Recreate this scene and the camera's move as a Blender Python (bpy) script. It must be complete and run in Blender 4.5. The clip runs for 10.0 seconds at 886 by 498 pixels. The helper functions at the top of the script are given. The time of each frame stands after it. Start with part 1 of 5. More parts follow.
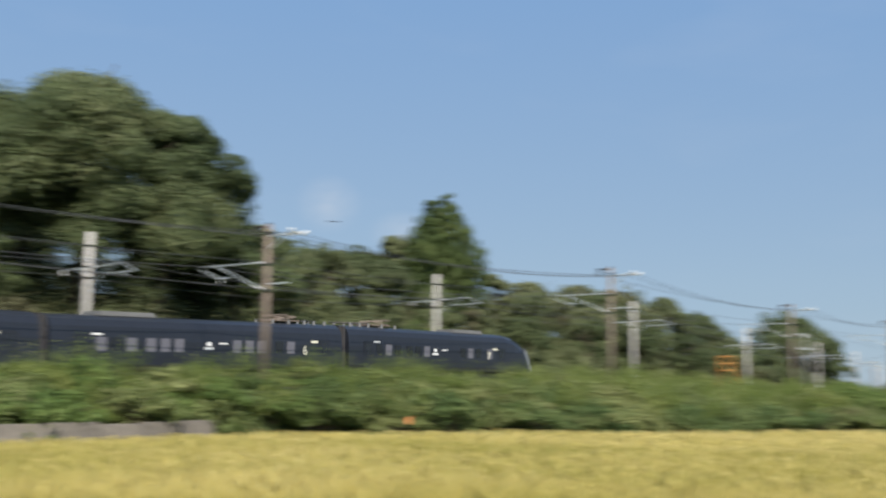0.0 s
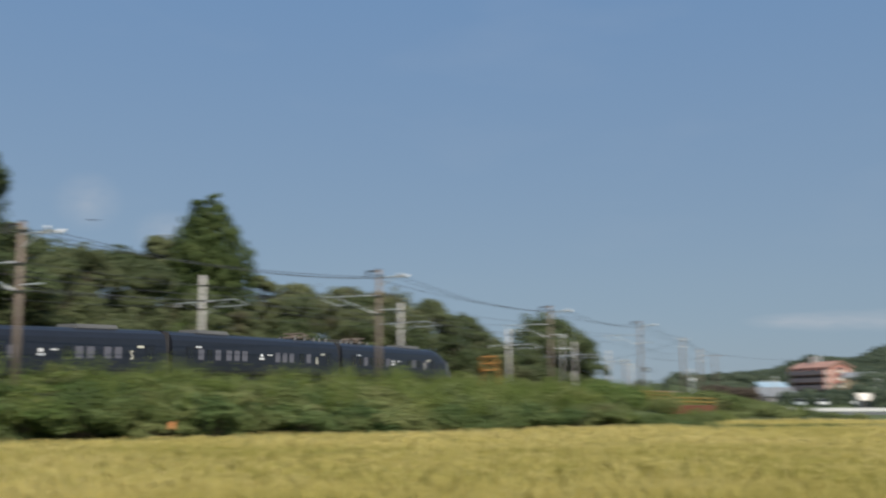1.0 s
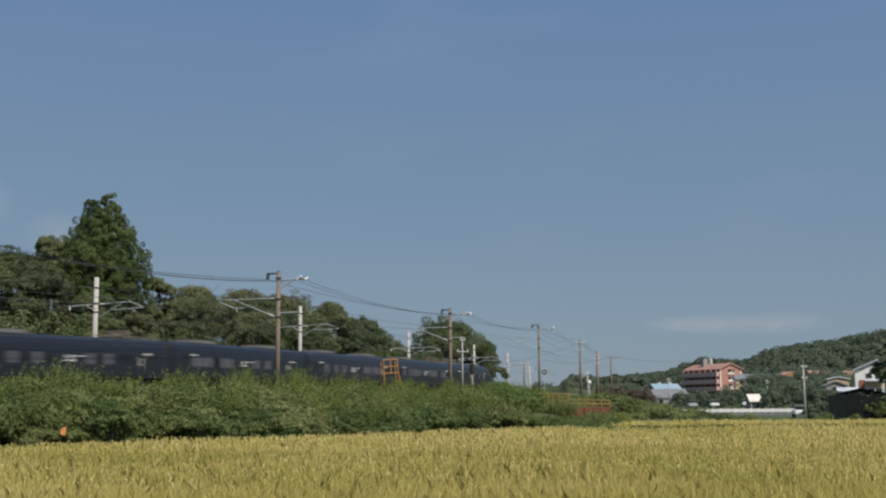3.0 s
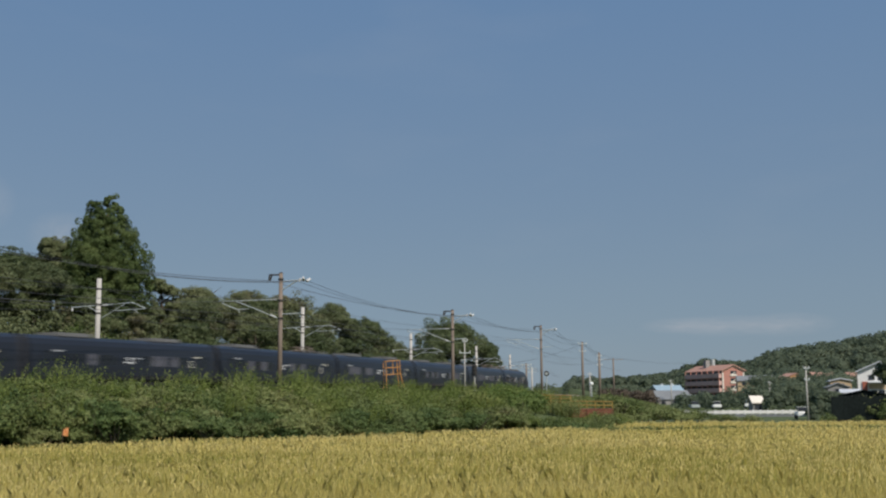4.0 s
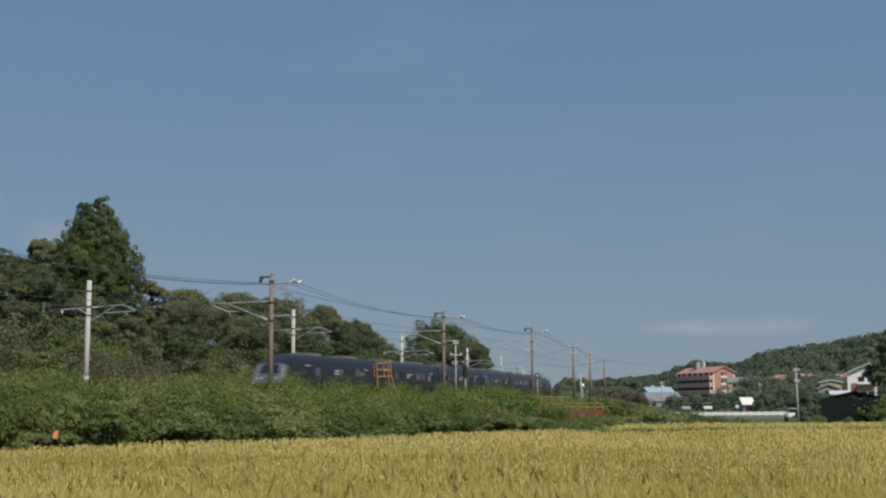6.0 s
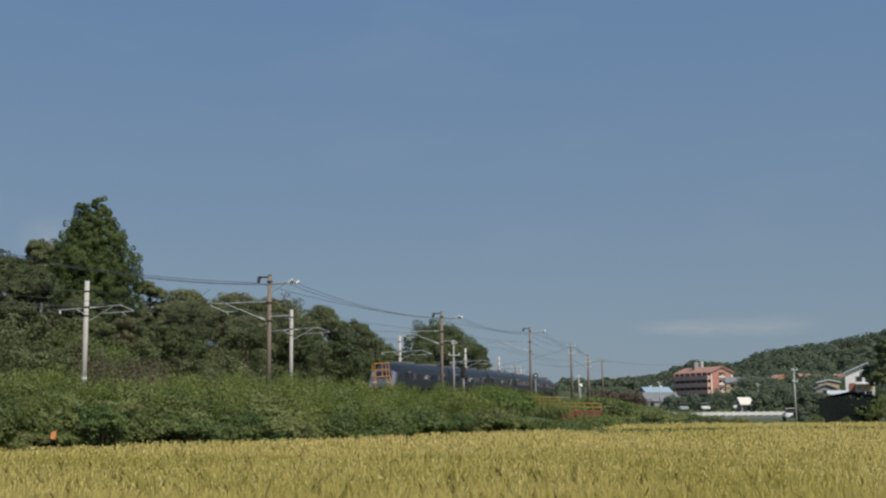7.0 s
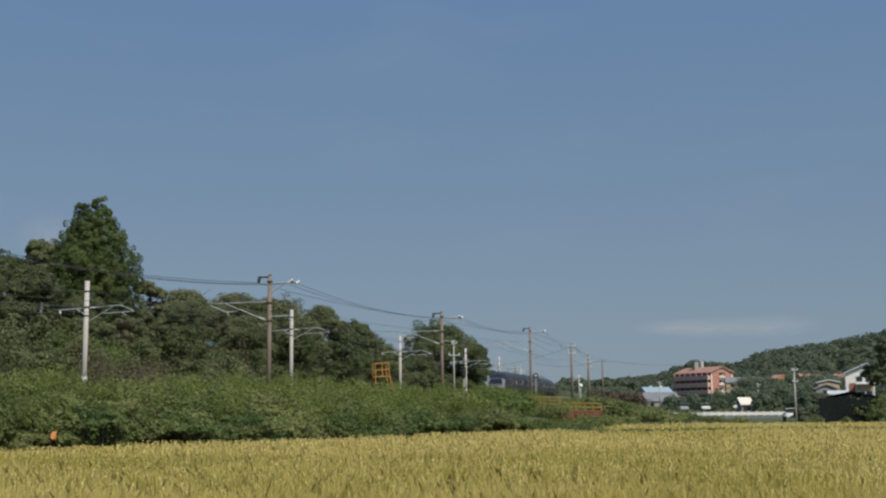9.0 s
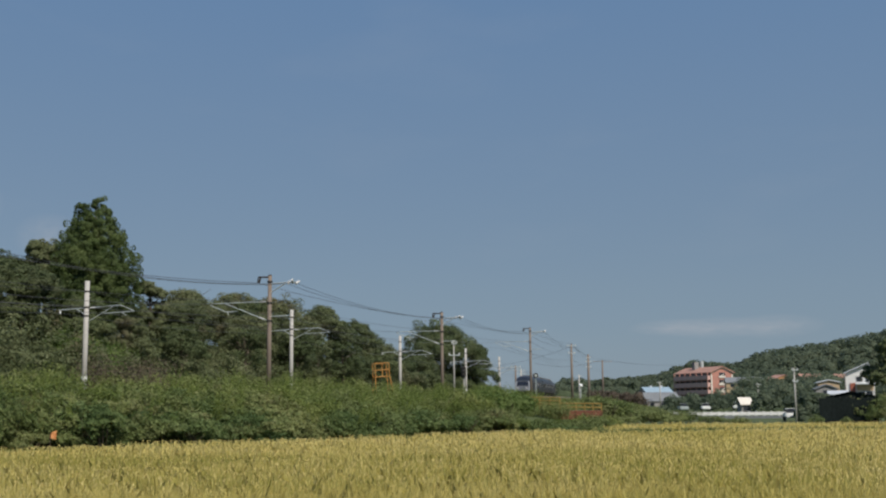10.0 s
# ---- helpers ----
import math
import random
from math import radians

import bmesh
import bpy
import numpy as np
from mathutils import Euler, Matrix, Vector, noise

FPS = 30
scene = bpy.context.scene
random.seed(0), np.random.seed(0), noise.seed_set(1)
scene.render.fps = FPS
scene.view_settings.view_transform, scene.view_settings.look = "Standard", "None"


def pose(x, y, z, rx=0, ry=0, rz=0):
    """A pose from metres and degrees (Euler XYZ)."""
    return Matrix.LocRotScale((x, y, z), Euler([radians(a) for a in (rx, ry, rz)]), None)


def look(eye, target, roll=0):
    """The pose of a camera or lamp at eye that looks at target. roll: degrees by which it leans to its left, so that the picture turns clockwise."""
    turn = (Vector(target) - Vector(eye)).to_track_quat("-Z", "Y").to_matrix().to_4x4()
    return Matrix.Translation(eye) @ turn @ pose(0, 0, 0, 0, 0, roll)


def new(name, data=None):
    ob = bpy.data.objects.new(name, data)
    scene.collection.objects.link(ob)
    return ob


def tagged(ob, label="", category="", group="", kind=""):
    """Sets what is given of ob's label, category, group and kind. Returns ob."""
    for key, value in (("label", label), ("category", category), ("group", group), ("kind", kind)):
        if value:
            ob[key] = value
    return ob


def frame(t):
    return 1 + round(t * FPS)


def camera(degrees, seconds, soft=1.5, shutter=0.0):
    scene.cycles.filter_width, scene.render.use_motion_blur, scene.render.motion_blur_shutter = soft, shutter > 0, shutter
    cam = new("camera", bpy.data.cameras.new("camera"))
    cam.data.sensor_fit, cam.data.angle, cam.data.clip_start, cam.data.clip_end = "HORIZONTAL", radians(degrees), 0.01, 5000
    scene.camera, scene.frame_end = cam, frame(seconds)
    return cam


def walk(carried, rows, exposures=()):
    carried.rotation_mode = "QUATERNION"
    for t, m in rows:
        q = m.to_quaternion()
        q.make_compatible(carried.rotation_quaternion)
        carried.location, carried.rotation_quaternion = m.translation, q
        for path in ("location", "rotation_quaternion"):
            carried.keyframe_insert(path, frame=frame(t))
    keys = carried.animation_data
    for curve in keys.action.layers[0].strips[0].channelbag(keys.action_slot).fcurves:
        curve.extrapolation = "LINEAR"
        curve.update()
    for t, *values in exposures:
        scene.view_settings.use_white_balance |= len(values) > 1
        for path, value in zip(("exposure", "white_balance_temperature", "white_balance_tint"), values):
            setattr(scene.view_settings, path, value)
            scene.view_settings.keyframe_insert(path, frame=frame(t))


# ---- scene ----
EYE_Z = 2.45
cam = camera(43.0, 10.0, soft=2.2, shutter=1.25)
VIEW = [
    (0.0, 17.169, 7.452, -0.881), (0.5, 10.638, 7.480, -0.387), (1.0, 5.476, 7.615, 0.115),
    (1.5, 1.236, 7.437, 0.431), (2.0, 1.307, 7.657, 0.432), (2.5, 0.407, 7.739, 0.461),
    (4.0, 0.536, 7.813, 0.400), (4.5, 0.600, 7.884, 0.415), (5.0, 0.526, 7.892, 0.410),
    (5.5, 0.264, 7.903, 0.435), (7.0, -0.014, 7.919, 0.510), (7.5, -0.015, 7.922, 0.510),
    (8.0, 0.010, 7.921, 0.512), (8.5, 0.001, 7.920, 0.512), (9.5, -0.010, 7.920, 0.510),
    (10.0, -0.005, 7.921, 0.510)]
walk(cam, [(t, pose(0, 0, EYE_Z, 90 + pitch, roll, yaw)) for t, yaw, pitch, roll in VIEW],
     exposures=[(0.0, 0.72), (0.4, 0.58), (1.0, 0.27), (1.6, 0.12), (2.4, 0.04), (4.0, 0.0), (10.0, -0.02)])

# ---- light ----
SUN_EL, SUN_AZ = 47.0, 148.0     # degrees; azimuth clockwise from +y
sun_to = Vector((math.sin(radians(SUN_AZ)) * math.cos(radians(SUN_EL)),
                 math.cos(radians(SUN_AZ)) * math.cos(radians(SUN_EL)), math.sin(radians(SUN_EL))))
sun = new("sun", bpy.data.lights.new("sun", "SUN"))
sun.data.energy, sun.data.angle, sun.data.color = 4.3, radians(0.6), (1.0, 0.94, 0.84)
sun.matrix_world = look((0, 0, 80), Vector((0, 0, 80)) - sun_to)

world = bpy.data.worlds.new("world")
scene.world = world
world.use_nodes = True
wn, wl = world.node_tree.nodes, world.node_tree.links
wn.clear()
sky = wn.new("ShaderNodeTexSky")
sky.sky_type, sky.sun_disc = "NISHITA", False
sky.sun_elevation, sky.sun_rotation = radians(SUN_EL), radians(SUN_AZ)
sky.altitude, sky.air_density, sky.dust_density, sky.ozone_density = 0, 1.0, 0.35, 2.0
back = wn.new("ShaderNodeBackground")
back.inputs["Strength"].default_value = 0.085
wout = wn.new("ShaderNodeOutputWorld")
# late-summer haze: the clear sky blended with a dull blue veil that pales towards the horizon
wco = wn.new("ShaderNodeTexCoord")
wsep = wn.new("ShaderNodeSeparateXYZ")
whaze = wn.new("ShaderNodeValToRGB")
HAZE = 1.0 / 0.085
for pos, c in ((0.0, (0.188, 0.260, 0.342)), (0.10, (0.186, 0.262, 0.354)), (0.36, (0.132, 0.232, 0.395)), (1.0, (0.085, 0.17, 0.34))):
    e = whaze.color_ramp.elements.new(pos) if pos not in (0.0, 1.0) else whaze.color_ramp.elements[0 if pos == 0.0 else -1]
    e.color = (*(v * HAZE for v in c), 1)
wveil = wn.new("ShaderNodeMixRGB")
wveil.inputs[0].default_value = 0.86
# thin high cloud: pale streaks over the sky colour
wmap = wn.new("ShaderNodeMapping")
wmap.inputs["Scale"].default_value = (3.0, 3.0, 9.0)
wno = wn.new("ShaderNodeTexNoise")
wno.inputs["Scale"].default_value, wno.inputs["Detail"].default_value = 1.6, 7.0
wramp = wn.new("ShaderNodeValToRGB")
wramp.color_ramp.elements[0].position, wramp.color_ramp.elements[0].color = 0.58, (0, 0, 0, 1)
wramp.color_ramp.elements[1].position, wramp.color_ramp.elements[1].color = 0.9, (0.10, 0.10, 0.10, 1)
wmix = wn.new("ShaderNodeMixRGB")
wmix.inputs[2].default_value = (4.6, 4.9, 5.4, 1)
wl.new(wco.outputs["Generated"], wmap.inputs["Vector"])
wl.new(wmap.outputs["Vector"], wno.inputs["Vector"])
wl.new(wno.outputs["Fac"], wramp.inputs["Fac"])
wl.new(wramp.outputs["Color"], wmix.inputs[0])
wl.new(wco.outputs["Generated"], wsep.inputs[0])
wl.new(wsep.outputs["Z"], whaze.inputs["Fac"])
wl.new(sky.outputs["Color"], wveil.inputs[1])
wl.new(whaze.outputs["Color"], wveil.inputs[2])
wl.new(wveil.outputs["Color"], wmix.inputs[1])
# small fair-weather clouds: direction, stretch of the axes, size, strength
cloud_in = wmix.outputs["Color"]
for az_c, el_c, squash, size, strength in ((-23.2, 9.6, 1.1, 0.030, 0.30), (11.6, 3.75, 5.0, 0.04, 0.34), (13.6, 3.7, 5.0, 0.05, 0.36), (16.4, 3.7, 4.0, 0.045, 0.34), (-19.4, 8.2, 1.4, 0.03, 0.3)):
    az_c, el_c = radians(az_c), radians(el_c)
    sub, sc, ln, mr, no_c, mu, mxc = (wn.new("ShaderNodeVectorMath"), wn.new("ShaderNodeVectorMath"), wn.new("ShaderNodeVectorMath"), wn.new("ShaderNodeMapRange"),
                                      wn.new("ShaderNodeTexNoise"), wn.new("ShaderNodeMath"), wn.new("ShaderNodeMixRGB"))
    sub.operation, sc.operation, ln.operation, mu.operation = "SUBTRACT", "MULTIPLY", "LENGTH", "MULTIPLY"
    sub.inputs[1].default_value = (math.sin(az_c) * math.cos(el_c), math.cos(az_c) * math.cos(el_c), math.sin(el_c))
    sc.inputs[1].default_value = (1, 1, squash)
    mr.inputs["From Min"].default_value, mr.inputs["From Max"].default_value = size, 0.0
    mr.inputs["To Max"].default_value = strength * 2.2
    no_c.inputs["Scale"].default_value, no_c.inputs["Detail"].default_value = 3.2 / size, 6
    mxc.inputs[2].default_value = (4.6, 4.9, 5.4, 1)
    wl.new(wco.outputs["Generated"], sub.inputs[0])
    wl.new(sub.outputs["Vector"], sc.inputs[0])
    wl.new(sc.outputs["Vector"], ln.inputs[0])
    wl.new(ln.outputs["Value"], mr.inputs["Value"])
    wl.new(sc.outputs["Vector"], no_c.inputs["Vector"])
    wl.new(mr.outputs[0], mu.inputs[0])
    wl.new(no_c.outputs["Fac"], mu.inputs[1])
    wl.new(mu.outputs[0], mxc.inputs[0])
    wl.new(cloud_in, mxc.inputs[1])
    cloud_in = mxc.outputs["Color"]
wl.new(cloud_in, back.inputs["Color"])
wl.new(back.outputs["Background"], wout.inputs["Surface"])


# ---- materials ----
def mat(name, color, rough=0.7, metal=0.0, vary=0.25, scale=3.0, bump=0.0, bscale=40.0, spec=0.4):
    """Principled paint with two scales of mottling and fine relief."""
    m = bpy.data.materials.new(name)
    m.use_nodes = True
    n, l = m.node_tree.nodes, m.node_tree.links
    p = n["Principled BSDF"]
    p.inputs["Roughness"].default_value, p.inputs["Metallic"].default_value = rough, metal
    p.inputs["Specular IOR Level"].default_value = spec
    co = n.new("ShaderNodeTexCoord")
    a, b = n.new("ShaderNodeTexNoise"), n.new("ShaderNodeTexNoise")
    a.inputs["Scale"].default_value, a.inputs["Detail"].default_value = scale * 0.25, 4
    b.inputs["Scale"].default_value, b.inputs["Detail"].default_value = scale * 3, 6
    add = n.new("ShaderNodeMath")
    add.operation = "ADD"
    ramp = n.new("ShaderNodeMapRange")
    ramp.inputs["From Min"].default_value, ramp.inputs["From Max"].default_value = 0.7, 1.3
    ramp.inputs["To Min"].default_value, ramp.inputs["To Max"].default_value = 1 - vary, 1 + vary
    mul = n.new("ShaderNodeVectorMath")
    mul.operation = "SCALE"
    mul.inputs[0].default_value = color
    for t in (a, b):
        l.new(co.outputs["Object"], t.inputs["Vector"])
    l.new(a.outputs["Fac"], add.inputs[0])
    l.new(b.outputs["Fac"], add.inputs[1])
    l.new(add.outputs[0], ramp.inputs["Value"])
    l.new(ramp.outputs[0], mul.inputs["Scale"])
    l.new(mul.outputs["Vector"], p.inputs["Base Color"])
    if bump:
        c, bu = n.new("ShaderNodeTexNoise"), n.new("ShaderNodeBump")
        c.inputs["Scale"].default_value, c.inputs["Detail"].default_value = bscale, 6
        bu.inputs["Strength"].default_value, bu.inputs["Distance"].default_value = bump, 0.05
        l.new(co.outputs["Object"], c.inputs["Vector"])
        l.new(c.outputs["Fac"], bu.inputs["Height"])
        l.new(bu.outputs["Normal"], p.inputs["Normal"])
    return m


def leaf_mat(name, stops, translucent=0.25, patch=0.0, patch_color=(0.2, 0.1, 0.05), patch_scale=0.3, rough=0.6):
    """Leaves: a colour of its own for each leaf, drifting in patches over the plant, some light let through."""
    m = bpy.data.materials.new(name)
    m.use_nodes = True
    n, l = m.node_tree.nodes, m.node_tree.links
    p = n["Principled BSDF"]
    p.inputs["Roughness"].default_value, p.inputs["Specular IOR Level"].default_value = rough, 0.25
    g, oi, co, no = (n.new("ShaderNodeNewGeometry"), n.new("ShaderNodeObjectInfo"), n.new("ShaderNodeNewGeometry"),
                     n.new("ShaderNodeTexNoise"))
    no.inputs["Scale"].default_value, no.inputs["Detail"].default_value = patch_scale, 3
    l.new(co.outputs["Position"], no.inputs["Vector"])
    s1 = n.new("ShaderNodeMath")
    s1.operation, s1.inputs[1].default_value = "MULTIPLY", 0.45
    s2 = n.new("ShaderNodeMath")
    s2.operation, s2.inputs[1].default_value = "MULTIPLY_ADD", 0.38
    s3 = n.new("ShaderNodeMath")
    s3.operation, s3.inputs[1].default_value = "MULTIPLY_ADD", 1.4
    s4 = n.new("ShaderNodeMath")
    s4.operation, s4.inputs[1].default_value = "SUBTRACT", 0.60
    l.new(g.outputs["Random Per Island"], s1.inputs[0])
    l.new(oi.outputs["Random"], s2.inputs[0])
    l.new(s1.outputs[0], s2.inputs[2])
    l.new(no.outputs["Fac"], s3.inputs[0])
    l.new(s2.outputs[0], s3.inputs[2])
    l.new(s3.outputs[0], s4.inputs[0])
    r = n.new("ShaderNodeValToRGB")
    el = r.color_ramp.elements
    while len(el) < len(stops):
        el.new(0.5)
    for e, (pos, c) in zip(el, stops):
        e.position, e.color = pos, (*c, 1)
    l.new(s4.outputs[0], r.inputs["Fac"])
    col = r.outputs["Color"]
    if patch:
        no2, th, mx = n.new("ShaderNodeTexNoise"), n.new("ShaderNodeMapRange"), n.new("ShaderNodeMixRGB")
        no2.inputs["Scale"].default_value = patch_scale * 1.7
        l.new(co.outputs["Position"], no2.inputs["Vector"])
        th.inputs["From Min"].default_value, th.inputs["From Max"].default_value = 0.56, 0.72
        th.inputs["To Max"].default_value = patch
        l.new(no2.outputs["Fac"], th.inputs["Value"])
        l.new(th.outputs[0], mx.inputs[0])
        l.new(col, mx.inputs[1])
        mx.inputs[2].default_value = (*patch_color, 1)
        col = mx.outputs["Color"]
    l.new(col, p.inputs["Base Color"])
    tr, ms = n.new("ShaderNodeBsdfTranslucent"), n.new("ShaderNodeMixShader")
    ms.inputs[0].default_value = translucent
    l.new(col, tr.inputs["Color"])
    l.new(p.outputs[0], ms.inputs[1])
    l.new(tr.outputs[0], ms.inputs[2])
    l.new(ms.outputs[0], n["Material Output"].inputs["Surface"])
    return m


M_SHRUB = leaf_mat("shrub_leaf", [(0.1, (0.072, 0.110, 0.032)), (0.5, (0.160, 0.200, 0.066)), (0.9, (0.30, 0.315, 0.13))],
                   0.34, patch=0.65, patch_color=(0.17, 0.14, 0.07), patch_scale=0.22)
M_SHRUB_DARK = leaf_mat("dark_shrub_leaf", [(0.1, (0.060, 0.100, 0.032)), (0.5, (0.120, 0.172, 0.056)), (0.9, (0.22, 0.262, 0.10))], 0.32, patch_scale=0.4)
M_CREEPER = leaf_mat("creeper_leaf", [(0.1, (0.080, 0.135, 0.034)), (0.55, (0.135, 0.198, 0.052)), (0.95, (0.215, 0.268, 0.085))], 0.36, patch_scale=0.6)
M_WEED = leaf_mat("weed_leaf", [(0.1, (0.10, 0.14, 0.03)), (0.6, (0.18, 0.225, 0.055)), (0.95, (0.29, 0.29, 0.11))], 0.36)
M_BROAD = leaf_mat("broad_leaf", [(0.1, (0.058, 0.082, 0.034)), (0.55, (0.112, 0.142, 0.060)), (0.95, (0.185, 0.205, 0.095))], 0.38)
M_WOOD_EDGE = leaf_mat("woodland_leaf", [(0.1, (0.082, 0.108, 0.048)), (0.55, (0.155, 0.180, 0.084)), (0.95, (0.24, 0.252, 0.128))],
                       0.42, patch=0.6, patch_color=(0.15, 0.115, 0.075), patch_scale=0.13)
M_CEDAR = leaf_mat("cedar_needle", [(0.1, (0.042, 0.068, 0.020)), (0.55, (0.082, 0.116, 0.034)), (0.95, (0.135, 0.168, 0.054))], 0.28,
                   patch_scale=0.5)
# leaf colour with distance haze mixed in: greyer, bluer, little contrast
M_FAR = leaf_mat("hazed_far_leaf", [(0.1, (0.115, 0.150, 0.100)), (0.55, (0.150, 0.184, 0.118)), (0.95, (0.190, 0.218, 0.138))], 0.5,
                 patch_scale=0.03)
M_DRY = leaf_mat("dry_stalk", [(0.1, (0.10, 0.075, 0.055)), (0.6, (0.14, 0.11, 0.08)), (0.95, (0.20, 0.155, 0.11))], 0.3)
M_RICE = leaf_mat("rice_blade", [(0.05, (0.40, 0.38, 0.09)), (0.45, (0.62, 0.535, 0.16)), (0.9, (0.78, 0.66, 0.27))], 0.5,
                  patch_scale=0.12)
M_EAR = leaf_mat("rice_ear", [(0.05, (0.60, 0.50, 0.14)), (0.5, (0.71, 0.58, 0.20)), (0.95, (0.80, 0.66, 0.28))], 0.25, patch_scale=0.12)
M_BARK = mat("bark", (0.09, 0.07, 0.05), 0.9, vary=0.4, scale=6, bump=0.6, bscale=15)
M_GROUND = mat("grassy_earth", (0.07, 0.09, 0.03), 0.95, vary=0.45, scale=0.6, bump=0.6, bscale=6)
M_BALLAST = mat("ballast", (0.22, 0.19, 0.16), 0.95, vary=0.4, scale=8, bump=0.8, bscale=20)
M_RAIL = mat("rail_steel", (0.20, 0.13, 0.09), 0.5, 0.6)
M_SLEEPER = mat("sleeper_concrete", (0.36, 0.34, 0.31), 0.9)
M_CONCRETE = mat("weathered_concrete", (0.21, 0.185, 0.16), 0.9, vary=0.35, scale=2.0, bump=0.4, bscale=12)
M_POLE_PALE = mat("pale_concrete", (0.43, 0.41, 0.38), 0.85, vary=0.12, scale=2.0)
M_POLE_BROWN = mat("rusted_steel_pole", (0.19, 0.15, 0.12), 0.8, vary=0.25, scale=3.0)
M_GALV = mat("galvanised_steel", (0.48, 0.52, 0.51), 0.5, 0.3, vary=0.12)
M_DARKSTEEL = mat("dark_steel", (0.06, 0.055, 0.05), 0.6, 0.3)
M_PORCELAIN = mat("porcelain", (0.58, 0.58, 0.57), 0.25, vary=0.05)
M_WIRE = mat("wire", (0.10, 0.10, 0.10), 0.6, 0.4)
M_ORANGE = mat("orange_paint", (0.55, 0.26, 0.06), 0.6, vary=0.2, scale=4)
M_YELLOW = mat("yellow_paint", (0.34, 0.22, 0.06), 0.65, vary=0.3, scale=3)
M_RUST = mat("red_oxide", (0.22, 0.085, 0.05), 0.8, vary=0.35, scale=2)
M_WHITE = mat("white_paint", (0.80, 0.80, 0.78), 0.5, vary=0.06)

# ---- the line of the track ----
TX, TY, TH, TK, TS = -18.73, 83.77, 0.3643, 0.00136, 4.77   # start, heading, curvature, start of the curve
RAIL_Z = 3.05
FAR_OFF, NEAR_OFF = -1.45, 2.35                              # the two track centres


def heading(s):
    return TH - TK * max(s - TS, 0.0)


def on_line(s, off=0.0):
    """Point s metres along the line, off metres to the field side."""
    u, w = min(s, TS), max(s - TS, 0.0)
    x, y = TX + u * math.sin(TH), TY + u * math.cos(TH)
    x += (math.cos(TH - TK * w) - math.cos(TH)) / TK
    y -= (math.sin(TH - TK * w) - math.sin(TH)) / TK
    h = heading(s)
    return x + off * math.cos(h), y - off * math.sin(h)


def line_coords(x, y):
    """s and off of plan points (arrays)."""
    dx, dy = x - TX, y - TY
    s1, o1 = dx * math.sin(TH) + dy * math.cos(TH), dx * math.cos(TH) - dy * math.sin(TH)
    ax, ay = on_line(TS)
    cx, cy = ax - math.cos(TH) / TK, ay + math.sin(TH) / TK
    rx, ry = x - cx, y - cy
    ang = np.arctan2(ry, rx) - math.atan2(math.sin(-TH), math.cos(TH))
    s2, o2 = TS + ang / TK, np.hypot(rx, ry) - 1 / TK
    far = s1 > TS
    return np.where(far, s2, s1), np.where(far, o2, o1)


EDGE_X = np.array([-90, -34, -25, -21.5, -10.9, 0.5, 10.7, 13.5, 300])
EDGE_Y = np.array([-90, 8, 31, 46, 56, 67, 77, 89, 89])


def climb(s):
    """Rise of the line along s, fitted so the train's roof suits the camera's view."""
    return np.interp(s, [-90, -40, -30, -20, -10, 0, 20, 60, 110, 200, 420], [-0.9, -0.48, -0.2, 0.10, 0.28, 0.38, 0.44, 0.60, 0.85, 1.1, 1.2])


def edge_y(x):
    return np.interp(x, EDGE_X, EDGE_Y)


def smooth(a, b, v):
    t = np.clip((v - a) / (b - a), 0, 1)
    return t * t * (3 - 2 * t)


def ground_z(x, y):
    """Height of the ground (arrays)."""
    x, y = np.asarray(x, float), np.asarray(y, float)
    s, off = line_coords(x, y)
    d = np.hypot(x, y)
    e = (y - edge_y(x)) / np.hypot(1, (edge_y(x + 2.5) - edge_y(x - 2.5)) / 5)
    z = 0.25 * smooth(0, 2, e)
    # the embankment
    run = np.clip(e, 0, None) / (np.clip(e, 0, None) + np.clip(off - 6.0, 0, None) + 0.5)
    left = np.where(e > 0, 2.55 * smooth(0.0, 0.9, run), 0)
    right = 2.55 * smooth(24, 7, off) * smooth(0, 6, e)
    bank = np.where(x < 12, left, np.maximum(right, 0))
    z = z + np.where(e > 0, bank, 0) * smooth(420, 300, s)
    # the town side rises slowly
    z = z + np.where(off > 8, 3.2 * smooth(150, 480, d), 0)
    # wooded cutting behind the track
    behind = np.clip(-6.5 - off, 0, None)
    rise = np.minimum(behind * 0.38, 7.0) * (0.12 + 0.88 * smooth(120, 55, s))
    z = np.where(off < -6.0, np.maximum(z, 0.25 + 2.55) + rise, z)
    # the hill beyond the town
    az = np.degrees(np.arctan2(x, y))
    crest = np.interp(az, [6, 9.5, 12.5, 14.5, 16, 19, 22, 30, 45], [0, 4, 15, 14, 19, 23, 28.5, 34, 36])
    z = z + np.where(y > 0, crest * smooth(430, 620, d) * smooth(1500, 800, d), 0)
    z = z + np.where((np.abs(az) < 60) & (y > 0), 3 * smooth(330, 420, d) * smooth(1500, 700, d) * smooth(11, 9, az), 0)
    return z


def gz(x, y):
    return float(ground_z(x, y))


# ---- mesh helpers ----
def part(name, bm, material, parent=None, label="", smooth_faces=False):
    """Links a bmesh or a mesh as one object under a thing or part."""
    if isinstance(bm, bmesh.types.BMesh):
        me = bpy.data.meshes.new(name)
        bm.to_mesh(me)
        bm.free()
    else:
        me = bm
    if material and not me.materials:
        me.materials.append(material)
    if smooth_faces:
        me.polygons.foreach_set("use_smooth", [True] * len(me.polygons))
    ob = new(name, me)
    if parent:
        ob.parent = parent
    if label:
        tagged(ob, label)
    return ob


def thing(name, m, label, category, group="", kind=""):
    ob = new(name)
    ob.matrix_basis = m
    return tagged(ob, label, category, group, kind)


